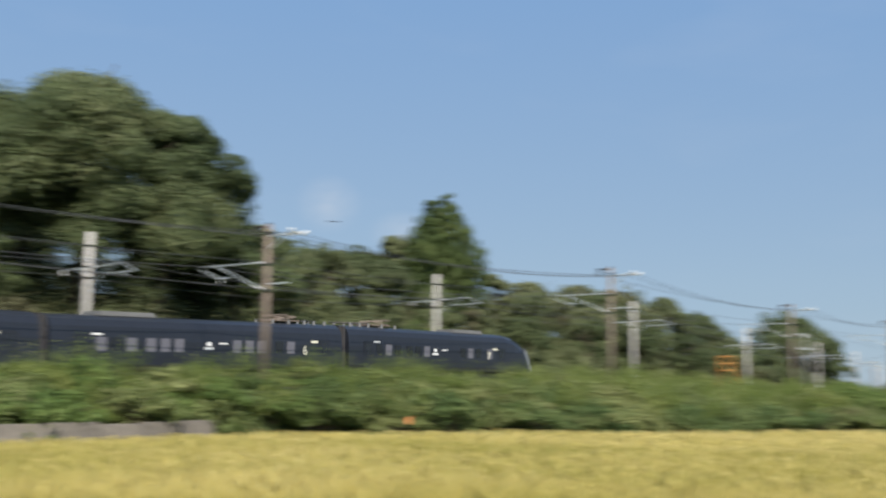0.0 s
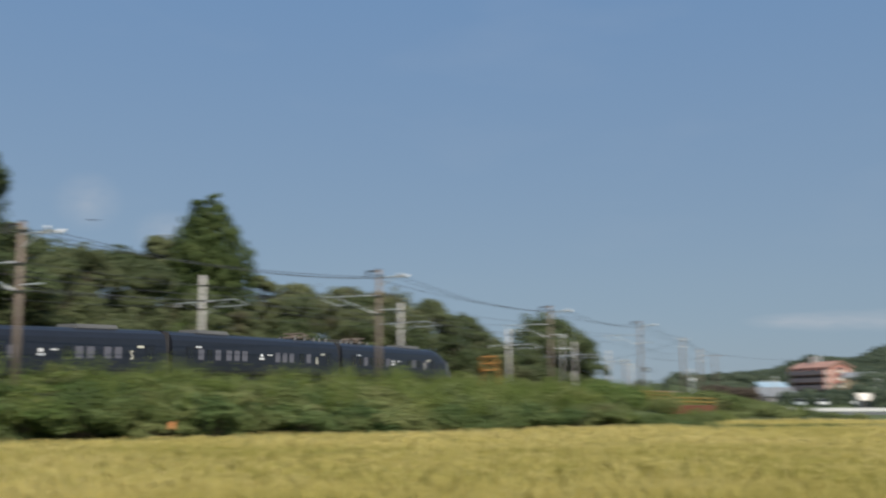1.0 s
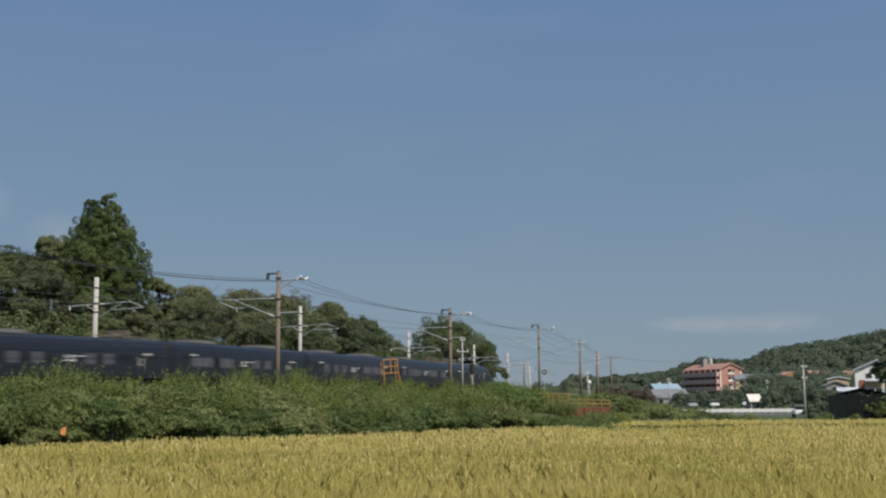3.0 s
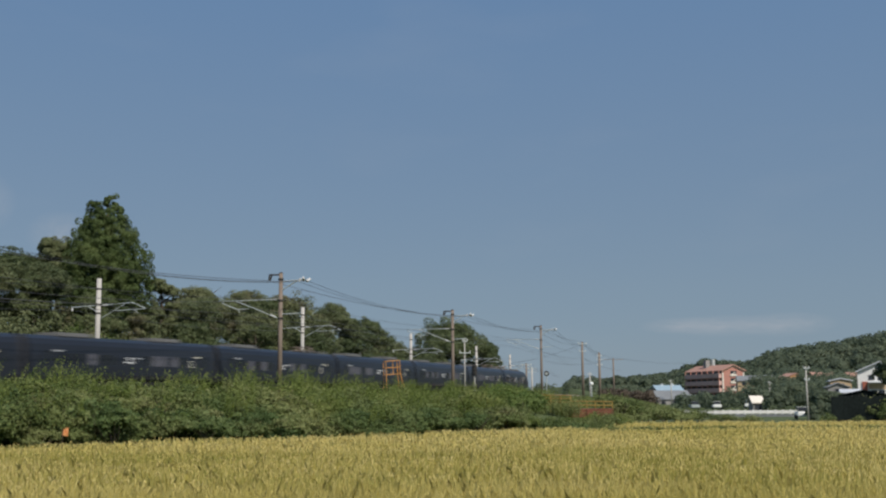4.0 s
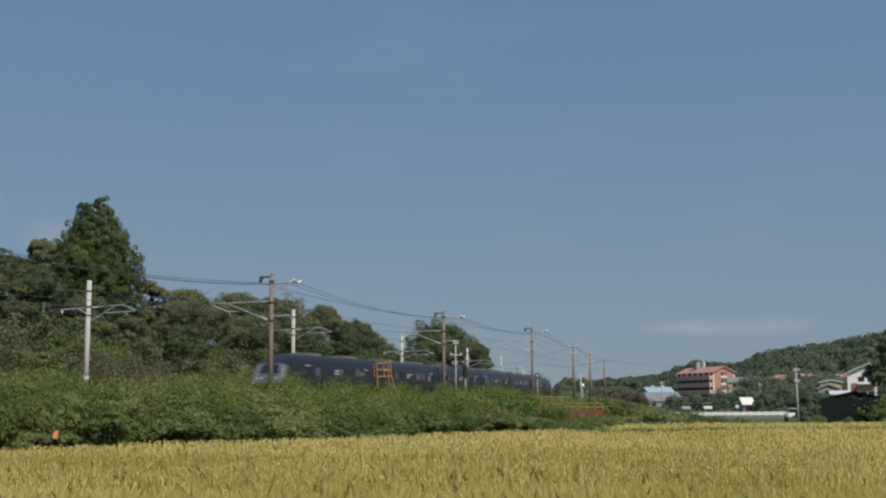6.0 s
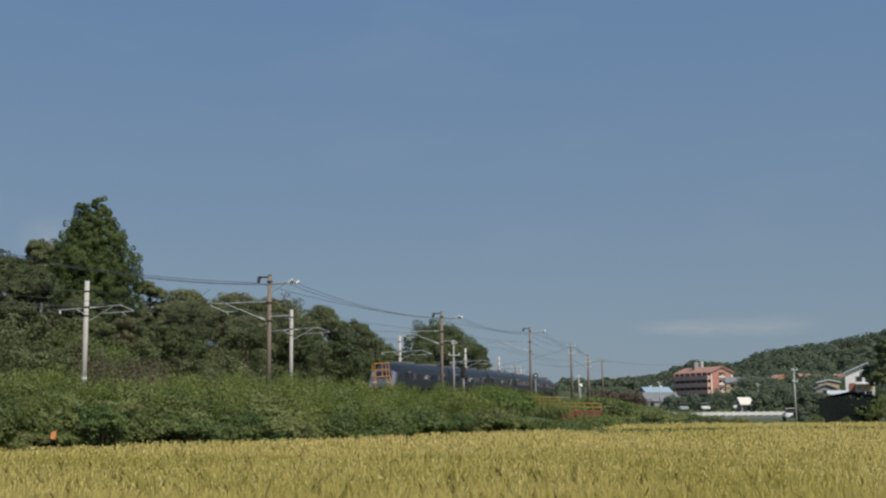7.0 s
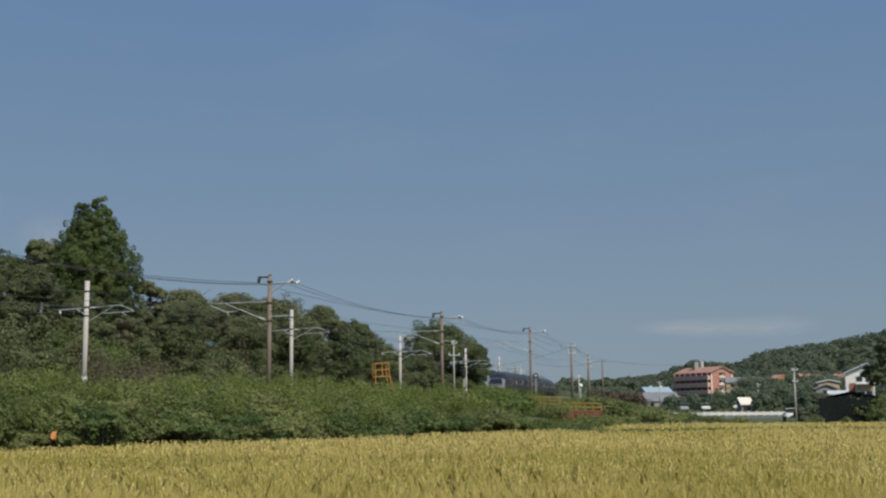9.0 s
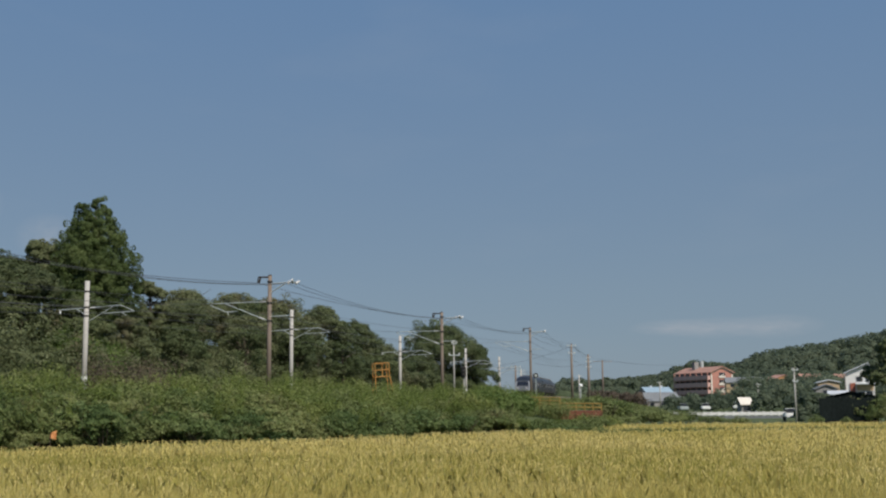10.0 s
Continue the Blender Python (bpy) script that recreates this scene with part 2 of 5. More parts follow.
def box(bm, cx, cy, cz, sx, sy, sz, rz=0.0, bevel=0.0):
    r = bmesh.ops.create_cube(bm, size=1, matrix=Matrix.Translation((cx, cy, cz)) @ Matrix.Rotation(rz, 4, "Z") @ Matrix.Diagonal((sx, sy, sz, 1)))
    if bevel:
        es = list({e for v in r["verts"] for e in v.link_edges})
        bmesh.ops.bevel(bm, geom=es, offset=bevel, segments=2, affect="EDGES")
    return bm


def boxm(cx, cy, cz, sx, sy, sz, rz=0.0, bevel=0.0):
    return box(bmesh.new(), cx, cy, cz, sx, sy, sz, rz, bevel)


def rod(bm, a, b, r0, r1=None, n=8):
    """A round bar from a to b."""
    a, b = Vector(a), Vector(b)
    d = b - a
    q = d.to_track_quat("Z", "Y").to_matrix().to_4x4()
    bmesh.ops.create_cone(bm, cap_ends=True, segments=n, radius1=r0, radius2=r0 if r1 is None else r1, depth=d.length,
                          matrix=Matrix.Translation((a + b) / 2) @ q)
    return bm


def rods(pairs, r, n=6):
    bm = bmesh.new()
    for a, b in pairs:
        rod(bm, a, b, r, n=n)
    return bm


def array_mesh(name, verts, sides, material):
    """A mesh of equal polygons, sides corners each, none shared."""
    verts = np.asarray(verts, np.float32).reshape(-1, 3)
    n = len(verts) // sides
    me = bpy.data.meshes.new(name)
    me.vertices.add(len(verts))
    me.vertices.foreach_set("co", verts.ravel())
    me.loops.add(n * sides)
    me.loops.foreach_set("vertex_index", np.arange(n * sides, dtype=np.int32))
    me.polygons.add(n)
    me.polygons.foreach_set("loop_start", np.arange(0, n * sides, sides, dtype=np.int32))
    me.update(calc_edges=True)
    me.materials.append(material)
    return me


def unit(v):
    return v / np.maximum(np.linalg.norm(v, axis=1, keepdims=True), 1e-6)


def leaves(p, nrm, size, rng, wide=0.55, ragged=0.5):
    """Pointed three-cornered leaves round points p that look roughly along nrm."""
    n = len(p)
    nn = unit(nrm + rng.normal(0, ragged, (n, 3)) * 0.6 + np.array([0, 0, 0.25]))
    t = unit(np.cross(nn, rng.normal(0, 1, (n, 3))))
    b = np.cross(nn, t)
    ln = (size * rng.uniform(0.6, 1.35, n))[:, None]
    w = ln * wide
    return np.stack([p - t * ln * 0.4 - b * w * 0.55, p + t * ln * 0.6 - nn * ln * 0.14, p - t * ln * 0.4 + b * w * 0.55], 1)


def puffs(lobes, per_lobe, radius, count, size, rng, low=-0.35, flat=0.8, wide=0.55):
    """Foliage in puffs over lobes (cx, cy, cz, rx, ry, rz): leaves on the outer side of each puff."""
    out = []
    for cx, cy, cz, rx, ry, rz in lobes:
        v = unit(rng.normal(0, 1, (per_lobe * 3, 3)))
        v = v[v[:, 2] > low][:per_lobe]
        k = len(v)
        depth = rng.uniform(0.72, 1.04, (k, 1))
        c = v * np.array([rx, ry, rz]) * depth + np.array([cx, cy, cz])
        pr = radius * rng.uniform(0.6, 1.4, k)
        for i in range(k):
            u = unit(rng.normal(0, 1, (count, 3)) + v[i] * 0.55 + np.array([0, 0, 0.3]))
            p = c[i] + u * pr[i] * np.array([1, 1, flat]) * rng.uniform(0.75, 1.08, (count, 1))
            out.append(leaves(p, u, size, rng, wide))
    return np.concatenate(out)


# ---- ground ----
def build_ground():
    def axis(lo, hi, mid_lo, mid_hi, fine, grow):
        a = list(np.arange(mid_lo, mid_hi, fine))
        st, v = fine, mid_hi
        while v < hi:
            a.append(v)
            st *= grow
            v += st
        a.append(hi)
        st, v, b = fine, mid_lo, []
        while v > lo:
            st *= grow
            v -= st
            b.append(max(v, lo))
        return np.array(b[::-1] + a)
    xs, ys = axis(-2500, 2500, -60, 60, 1.4, 1.12), axis(-1500, 4000, 0, 230, 1.4, 1.10)
    X, Y = np.meshgrid(xs, ys)
    Z = ground_z(X, Y)
    Z = Z + np.where(Z > 0.3, 0.12 * np.sin(X * 1.7 + Y * 0.9) * np.sin(Y * 1.3 - X * 0.4), 0)
    s, off = line_coords(X, Y)
    Z = np.where((np.abs(off - 0.45) < 5.2) & (s < 420), 2.6 + climb(s), Z)
    nx, ny = len(xs), len(ys)
    v = np.stack([X, Y, Z], -1).reshape(-1, 3)
    i = (np.arange(ny - 1)[:, None] * nx + np.arange(nx - 1)).ravel()
    f = np.stack([i, i + 1, i + nx + 1, i + nx], 1)
    me = bpy.data.meshes.new("ground")
    me.from_pydata(v.tolist(), [], f.tolist())
    g = part("ground", me, M_GROUND, smooth_faces=True)
    tagged(g, "grassy earth of field, embankment and hills", "ground", kind="structure")


build_ground()


def sweep(name, profile, s0, s1, step, off, z, material, parent=None):
    """A profile (off, z) swept along the line."""
    ss = np.arange(s0, s1 + step, step)
    verts, faces, k = [], [], len(profile)
    for s in ss:
        for o, pz in profile:
            x, y = on_line(s, off + o)
            verts.append((x, y, z + pz + float(climb(s))))
    for i in range(len(ss) - 1):
        for j in range(k):
            a, b = i * k + j, i * k + (j + 1) % k
            faces.append((a, b, b + k, a + k))
    me = bpy.data.meshes.new(name)
    me.from_pydata(verts, [], faces)
    return part(name, me, material, parent)


def build_track(off, label):
    t = tagged(sweep("railway_track", [(-2.3, -0.5), (-1.7, -0.16), (1.7, -0.16), (2.3, -0.5)], -90, 400, 5.0, off, RAIL_Z, M_BALLAST),
               label, "railway", kind="structure")
    for o in (-0.534, 0.534):
        sweep("rail", [(o - 0.06, -0.13), (o - 0.035, -0.02), (o - 0.033, 0.0), (o + 0.033, 0.0), (o + 0.035, -0.02), (o + 0.06, -0.13)],
              -90, 400, 4.0, off, RAIL_Z, M_RAIL, t)
    bm = boxm(0, 0, 0, 2.0, 0.22, 0.14)
    me = bpy.data.meshes.new("sleeper")
    bm.to_mesh(me)
    bm.free()
    for i in range(150):
        s = -60 + i * 0.95
        x, y = on_line(s, off)
        o = part("sleeper", me, M_SLEEPER, t)
        o.matrix_basis = pose(x, y, RAIL_Z - 0.16 + float(climb(s)), 0, 0, -math.degrees(heading(s)))


build_track(FAR_OFF, "ballasted railway track beside the wooded cutting")
build_track(NEAR_OFF, "ballasted railway track beside the shrubs")


# ---- train ----
M_BODY = mat("gunmetal_blue_paint", (0.030, 0.034, 0.044), 0.34, 0.4, vary=0.10, scale=0.8, spec=0.5)
M_ROOF = mat("grey_roof_unit", (0.15, 0.15, 0.15), 0.7, vary=0.15)
M_SKIRT = mat("underframe_black", (0.012, 0.012, 0.014), 0.8)
M_CURTAIN = mat("curtained_window", (0.13, 0.13, 0.155), 0.25, vary=0.08)
M_TINT = mat("tinted_window", (0.018, 0.021, 0.03), 0.15, vary=0.05, spec=0.7)
M_SILVER = mat("silver_grey_paint", (0.12, 0.128, 0.14), 0.4, 0.3, vary=0.06)
M_BAND = mat("pale_silver_paint", (0.27, 0.28, 0.30), 0.4, 0.3, vary=0.05)
M_CREAM = mat("cream_mark", (0.75, 0.72, 0.58), 0.5, vary=0.04)
M_GEAR = mat("grimy_roof_gear", (0.20, 0.16, 0.13), 0.8)
M_BELLOWS = mat("gangway_rubber", (0.045, 0.043, 0.045), 0.9)
M_LAMP = mat("lamp_glass", (0.75, 0.72, 0.68), 0.15, vary=0.04)
CAR, HALF = 20.66, 10.05


def body_section(x, top, hw, bottom=0.85, lean=0.0):
    """Half-rounded cross section of a carriage, both sides, from lower left over the roof to lower right."""
    pts = [(hw * 0.95, bottom), (hw, bottom + 0.25), (hw, 1.6), (hw * 0.985, 2.3), (hw * 0.93, top - 0.62), (hw * 0.82, top - 0.28),
           (hw * 0.6, top - 0.09), (hw * 0.3, top - 0.02), (0, top)]
    ring = [(x - lean * (z - 1.2), -y, z) for y, z in pts] + [(x - lean * (z - 1.2), y, z) for y, z in pts[-2::-1]]
    return ring


def build_body(ends):
    """Car body; ends: +1 nose at the front, -1 nose at the rear, 0 none."""
    secs = []
    plain = [(-HALF, 3.6, 1.45, 0.0), (HALF, 3.6, 1.45, 0.0)]
    nose = [(7.0, 3.62, 1.45, 0.0), (8.2, 3.46, 1.45, 0.08), (9.2, 3.18, 1.43, 0.25), (9.9, 2.90, 1.38, 0.42), (10.3, 2.78, 1.30, 0.50)]
    if ends == 0:
        secs = [body_section(x, t, w, lean=k) for x, t, w, k in plain]
    else:
        secs = [body_section(-HALF, 3.6, 1.45)] + [body_section(x, t, w, lean=k) for x, t, w, k in nose]
        if ends < 0:
            secs = [[(-x, y, z) for x, y, z in s] for s in secs]
    bm = bmesh.new()
    rings = [[bm.verts.new(p) for p in s] for s in secs]
    for a, b in zip(rings, rings[1:]):
        for i in range(len(a)):
            j = (i + 1) % len(a)
            bm.faces.new((a[i], a[j], b[j], b[i]))
    bm.faces.new(rings[0])
    bm.faces.new(rings[-1])
    bmesh.ops.recalc_face_normals(bm, faces=bm.faces)
    return bm


def shared(name, bm):
    me = bpy.data.meshes.new(name)
    bm.to_mesh(me)
    bm.free()
    return me


ME_WINDOW = shared("window_pane", boxm(0, 0, 0, 0.62, 0.03, 0.80, bevel=0.012))
ME_WHEEL = shared("wheel", rod(bmesh.new(), (0, -0.07, 0), (0, 0.07, 0), 0.43, n=20))
ME_AC = shared("roof_unit", boxm(0, 0, 0.06, 3.6, 1.7, 0.36, bevel=0.12))


def digit_mesh(text):
    cu = bpy.data.curves.new("number", "FONT")
    cu.body, cu.size, cu.extrude, cu.align_x = text, 0.75, 0.008, "CENTER"
    tmp = bpy.data.objects.new("number", cu)
    me = bpy.data.meshes.new_from_object(tmp)
    bpy.data.objects.remove(tmp)
    return me


def build_car(number, ends, gear):
    """One carriage, nose along +x where it leads. gear: -1, 0 or 1, the end that carries the current collector."""
    car = thing("train_carriage", Matrix.Identity(4), "dark gunmetal-blue express train carriage with curtained windows", "train",
                group="carriages of the express train")
    if ends:
        tagged(car, "dark gunmetal-blue express train end carriage with a sloped silver-grey nose")
    body = part("body", build_body(ends), M_BODY, car, smooth_faces=False)
    rng = random.Random(number * 7 + 3)
    x0, x1 = (-8.6, 8.6) if ends == 0 else ((-8.6, 6.4) if ends > 0 else (-6.4, 8.6))
    # windows in groups between the doors, some with drawn curtains
    slots = [-7.2, -6.3, -5.4, -4.2, -3.3, -2.4, 1.6, 2.5, 3.4, 4.8, 5.7]
    spots = [(x, rng.random() < 0.45) for x in slots if x0 + 1.2 < x < x1 - 1.6]
    mid = 0.5 * (x0 + x1) - 0.4
    for x, pale in spots:
        if abs(x - mid) < 0.75:
            continue
        for side in (-1, 1):
            o = part("window_pane", ME_WINDOW, None, body)
            o.matrix_basis = pose(x, side * 1.437, 2.06, side * -1.5)
            if not ME_WINDOW.materials:
                ME_WINDOW.materials.append(M_CURTAIN)
            o.material_slots[0].link = "OBJECT"
            o.material_slots[0].material = M_CURTAIN if pale else M_TINT
    for side in (-1, 1):
        # emblem: a dot above a bar, and small lettering bars
        bm = boxm(mid, side * 1.452, 2.22, 0.32, 0.012, 0.2, bevel=0.004)
        box(bm, mid, side * 1.452, 1.98, 0.62, 0.012, 0.12)
        part("emblem", bm, M_WHITE, body, "white emblem of a block over a bar")
        part("lettering", boxm(mid + 1.0, side * 1.452, 2.26, 0.6, 0.01, 0.07), M_WHITE, body, "thin pale lettering bar")
        for xe in (x0 + 0.35, x1 - 0.1):
            bm = boxm(xe, side * 1.448, 1.72, 0.85, 0.02, 1.75, bevel=0.01)
            door = part("door", bm, M_BODY, body)
            part("door_window", boxm(xe, side * 1.456, 2.12, 0.42, 0.016, 0.62, bevel=0.006), M_TINT, door)
        part("destination_sign", boxm(x1 - 0.95, side * 1.440, 2.48, 0.55, 0.03, 0.12), M_CREAM, body, "pale destination panel")
        part("marking", boxm(x0 + 1.15, side * 1.436, 2.60, 0.6, 0.03, 0.09), M_WHITE, body, "white marking bar")
        me = digit_mesh(str(number))
        o = part("number", me, M_CREAM, body, "cream carriage number")
        o.matrix_basis = pose(x1 - 1.75, side * 1.462, 1.72, 90, 0, 0 if side < 0 else 180)
    part("underframe", boxm(0, 0, 0.62, 15.2, 2.5, 0.5, bevel=0.06), M_SKIRT, car)
    for bx in (-6.9, 6.9):
        bogie = part("bogie", boxm(bx, 0, 0.5, 3.1, 2.2, 0.4, bevel=0.06), M_SKIRT, car)
        for wx in (-1.05, 1.05):
            for side in (-1, 1):
                o = part("wheel", ME_WHEEL, M_RAIL, bogie)
                o.matrix_basis = pose(bx + wx, side * 0.58, 0.43)
    for xa in ((-5.2, 4.6) if ends == 0 else ((-5.2, 3.0) if ends > 0 else (-3.0, 5.2))):
        if not (gear and xa * gear > 3.5):
            o = part("roof_unit", ME_AC, M_ROOF, car, "grey air-conditioning unit")
            o.matrix_basis = pose(xa, 0, 3.55)
    for e in ((-1, 1) if ends == 0 else (-ends,)):
        part("gangway", boxm(e * (HALF + 0.13), 0, 2.05, 0.26, 2.3, 2.9, bevel=0.06), M_BELLOWS, car, "dark gangway bellows")
    if gear:
        g = gear
        panto = part("current_collector", boxm(g * 6.2, 0, 3.72, 1.9, 1.3, 0.09, bevel=0.02), M_GEAR, car, "folded brown-grey current collector")
        for side in (-1, 1):
            part("lower_arm", rod(bmesh.new(), (g * 5.4, side * 0.6, 3.75), (g * 7.0, side * 0.5, 3.95), 0.045), M_GEAR, panto)
            part("upper_arm", rod(bmesh.new(), (g * 7.0, side * 0.5, 3.95), (g * 5.6, side * 0.55, 4.02), 0.045), M_GEAR, panto)
        for px in (5.6, 5.9):
            part("contact_strip", rod(bmesh.new(), (g * px, -0.85, 4.04), (g * px, 0.85, 4.04), 0.045), M_GEAR, panto)
        for px in (4.9, 6.2, 7.5, 8.3, 9.2):
            for py in (-0.7, 0.7):
                part("insulator", rod(bmesh.new(), (g * px, py, 3.45), (g * px, py, 3.76), 0.11, 0.08, 10), M_ROOF, panto)
        part("roof_cable", rod(bmesh.new(), (g * 4.9, 0.7, 3.80), (g * 9.7, 0.7, 3.80), 0.04), M_DARKSTEEL, panto)
        part("roof_cable", rod(bmesh.new(), (g * 7.5, -0.7, 3.80), (g * 9.2, 0.7, 3.82), 0.04), M_DARKSTEEL, panto)
    if ends:
        k = ends
        # sloped end: windscreen, silver frame and lower panel stand proud of the nose
        def face(pts, name, material, parent, label=""):
            bm = bmesh.new()
            a = [bm.verts.new((k * x, y, z)) for x, y, z in pts]
            b = [bm.verts.new((k * (x - 0.05), y, z)) for x, y, z in pts]
            bm.faces.new(a)
            bm.faces.new(b[::-1])
            for i in range(len(a)):
                j = (i + 1) % len(a)
                bm.faces.new((a[i], b[i], b[j], a[j]))
            bmesh.ops.recalc_face_normals(bm, faces=bm.faces)
            return part(name, bm, material, parent, label)
        fx = lambda z: 10.33 - 0.50 * (z - 1.2)
        cap = face([(fx(0.95), -1.0, 0.95), (fx(0.95), 1.0, 0.95), (fx(1.82), 1.06, 1.82), (fx(1.82), -1.06, 1.82)], "nose_panel", M_SILVER, car,
                   "silver-grey lower nose panel")
        face([(fx(1.88), -1.02, 1.88), (fx(1.88), 1.02, 1.88), (fx(2.54), 0.86, 2.54), (fx(2.54), -0.86, 2.54)], "windscreen", M_TINT, car, "dark sloped windscreen")
        for side in (-1, 1):
            face([(fx(0.9), side * 1.03, 0.9), (fx(0.9), side * 1.27, 0.9), (fx(1.8), side * 1.30, 1.8), (fx(2.66), side * 1.16, 2.66), (fx(2.66), side * 0.90, 2.66), (fx(1.85), side * 1.08, 1.85)],
                 "pillar", M_BAND, car, "pale silver corner pillar")
            lp = part("headlight", rod(bmesh.new(), (k * (fx(1.4) - 0.02), side * 0.78, 1.4), (k * (fx(1.4) + 0.03), side * 0.78, 1.4), 0.13, n=16), M_LAMP, cap)
            # silver band that wraps round the corner of the nose
            bm = bmesh.new()
            q = [(fx(2.5) - 0.42, 1.36, 2.5), (fx(2.5) - 0.02, 1.27, 2.5), (fx(1.0) - 0.02, 1.31, 1.0), (fx(1.0) - 0.36, 1.38, 1.0)]
            a = [bm.verts.new((k * x, side * (y + 0.015), z)) for x, y, z in q]
            b = [bm.verts.new((k * x, side * (y - 0.06), z)) for x, y, z in q]
            bm.faces.new(a)
            bm.faces.new(b[::-1])
            for i in range(4):
                j = (i + 1) % 4
                bm.faces.new((a[i], b[i], b[j], a[j]))
            bmesh.ops.recalc_face_normals(bm, faces=bm.faces)
            part("nose_band", bm, M_BAND, car, "silver band round the nose corner")
        face([(fx(2.58), -0.88, 2.58), (fx(2.58), 0.88, 2.58), (fx(2.68), 0.86, 2.68), (fx(2.68), -0.86, 2.68)], "brow", M_SILVER, car, "pale strip over the windscreen")
        part("plough", boxm(k * 9.7, 0, 0.5, 0.9, 2.2, 0.5, bevel=0.1), M_SKIRT, car)
    return car


TRAIN = [build_car(7 - i, 1 if i == 0 else (-1 if i == 6 else 0), -1 if i == 0 else (1 if i == 1 else (1 if i == 4 else 0))) for i in range(7)]
SPEED, FRONT0 = 26.41, 0.0


def car_pose(i, t):
    s = FRONT0 + SPEED * t - 10.45 - CAR * i
    a, b = on_line(s - 6.9, FAR_OFF), on_line(s + 6.9, FAR_OFF)
    za, zb = float(climb(s - 6.9)), float(climb(s + 6.9))
    return pose((a[0] + b[0]) / 2, (a[1] + b[1]) / 2, RAIL_Z + (za + zb) / 2, 0, -math.degrees(math.atan2(zb - za, 13.8)), math.degrees(math.atan2(b[1] - a[1], b[0] - a[0])))


def motions():
    for i, car in enumerate(TRAIN):
        walk(car, [(t * 0.5, car_pose(i, t * 0.5)) for t in range(21)])


# ---- poles and wires ----
def near_pole(s, top, base=2.5, arms=True):
    """Brown steel pole on the field side, its bracket reaching over the near track. Local +x: along the line, +y: away from the field."""
    x, y = on_line(s, 6.6)
    p = thing("catenary_pole", pose(x, y, base, 0, 0, 90 - math.degrees(heading(s))), "rust-brown catenary pole with a pale bracket arm among shrubs", "catenary pole",
              group="brown catenary poles along the track")
    h = top - base
    shaft = part("shaft", rod(bmesh.new(), (0, 0, -0.8), (0, 0, h), 0.19, 0.14, 14), M_POLE_BROWN, p, smooth_faces=True)
    for z in (h - 0.45, h - 2.0, h - 3.3):
        part("band", rod(bmesh.new(), (0, 0, z - 0.06), (0, 0, z + 0.06), 0.2, 0.2, 14), M_DARKSTEEL, shaft)
    part("cap", rod(bmesh.new(), (0, 0, h), (0, 0, h + 0.06), 0.16, 0.1, 14), M_DARKSTEEL, shaft)
    zb = h - 1.9
    br = part("bracket", rods([((0, 0.15, zb), (0, 4.9, zb + 0.02)), ((0, 0.15, zb - 1.4), (0, 3.7, zb - 0.02))], 0.032, 8), M_GALV, p, "pale galvanised bracket tubes")
    part("steady_arm", rods([((0, 4.9, zb), (0.05, 5.0, zb - 0.1)), ((0.05, 5.0, zb - 0.1), (0.1, 3.7, zb - 0.62)), ((0.1, 3.7, zb - 0.62), (0.1, 2.7, zb - 0.6)),
                             ((0.1, 3.6, zb - 0.62), (0.1, 3.5, zb - 0.85))], 0.032, 6), M_GALV, br)
    for yy, zz in ((0.35, zb), (0.4, zb - 1.3)):
        part("insulator", rod(bmesh.new(), (0, yy, zz), (0, yy + 0.45, zz + (0 if zz == zb else 0.17)), 0.06, 0.06, 10), M_PORCELAIN, br)
    # top hook over the track and feeder crossarm over the field
    part("top_arm", rods([((0, 0, h - 0.12), (0, 0.95, h - 0.08)), ((0, 0.95, h - 0.08), (0, 1.0, h - 0.5)), ((0, 0.75, h - 0.1), (0, 0.9, h - 0.5))], 0.06, 8), M_DARKSTEEL, p, "dark hooked top arm")
    ca = part("crossarm", rods([((0, 0, h - 0.62), (0, -2.1, h - 0.55)), ((0, 0, h - 1.3), (0, -1.3, h - 0.62))], 0.045, 8), M_GALV, p)
    for yy, dx in ((-1.5, 0.0), (-2.0, 0.22), (-2.0, -0.22)):
        part("insulator", rod(bmesh.new(), (dx, yy, h - 0.66), (dx * 2.4, yy - 0.12, h - 0.46), 0.10, 0.08, 12), M_PORCELAIN, ca, "white porcelain insulator")
    part("stub_arm", rods([((0, 0, h - 3.0), (0, -1.5, h - 2.98))], 0.04, 6), M_GALV, p)
    return p


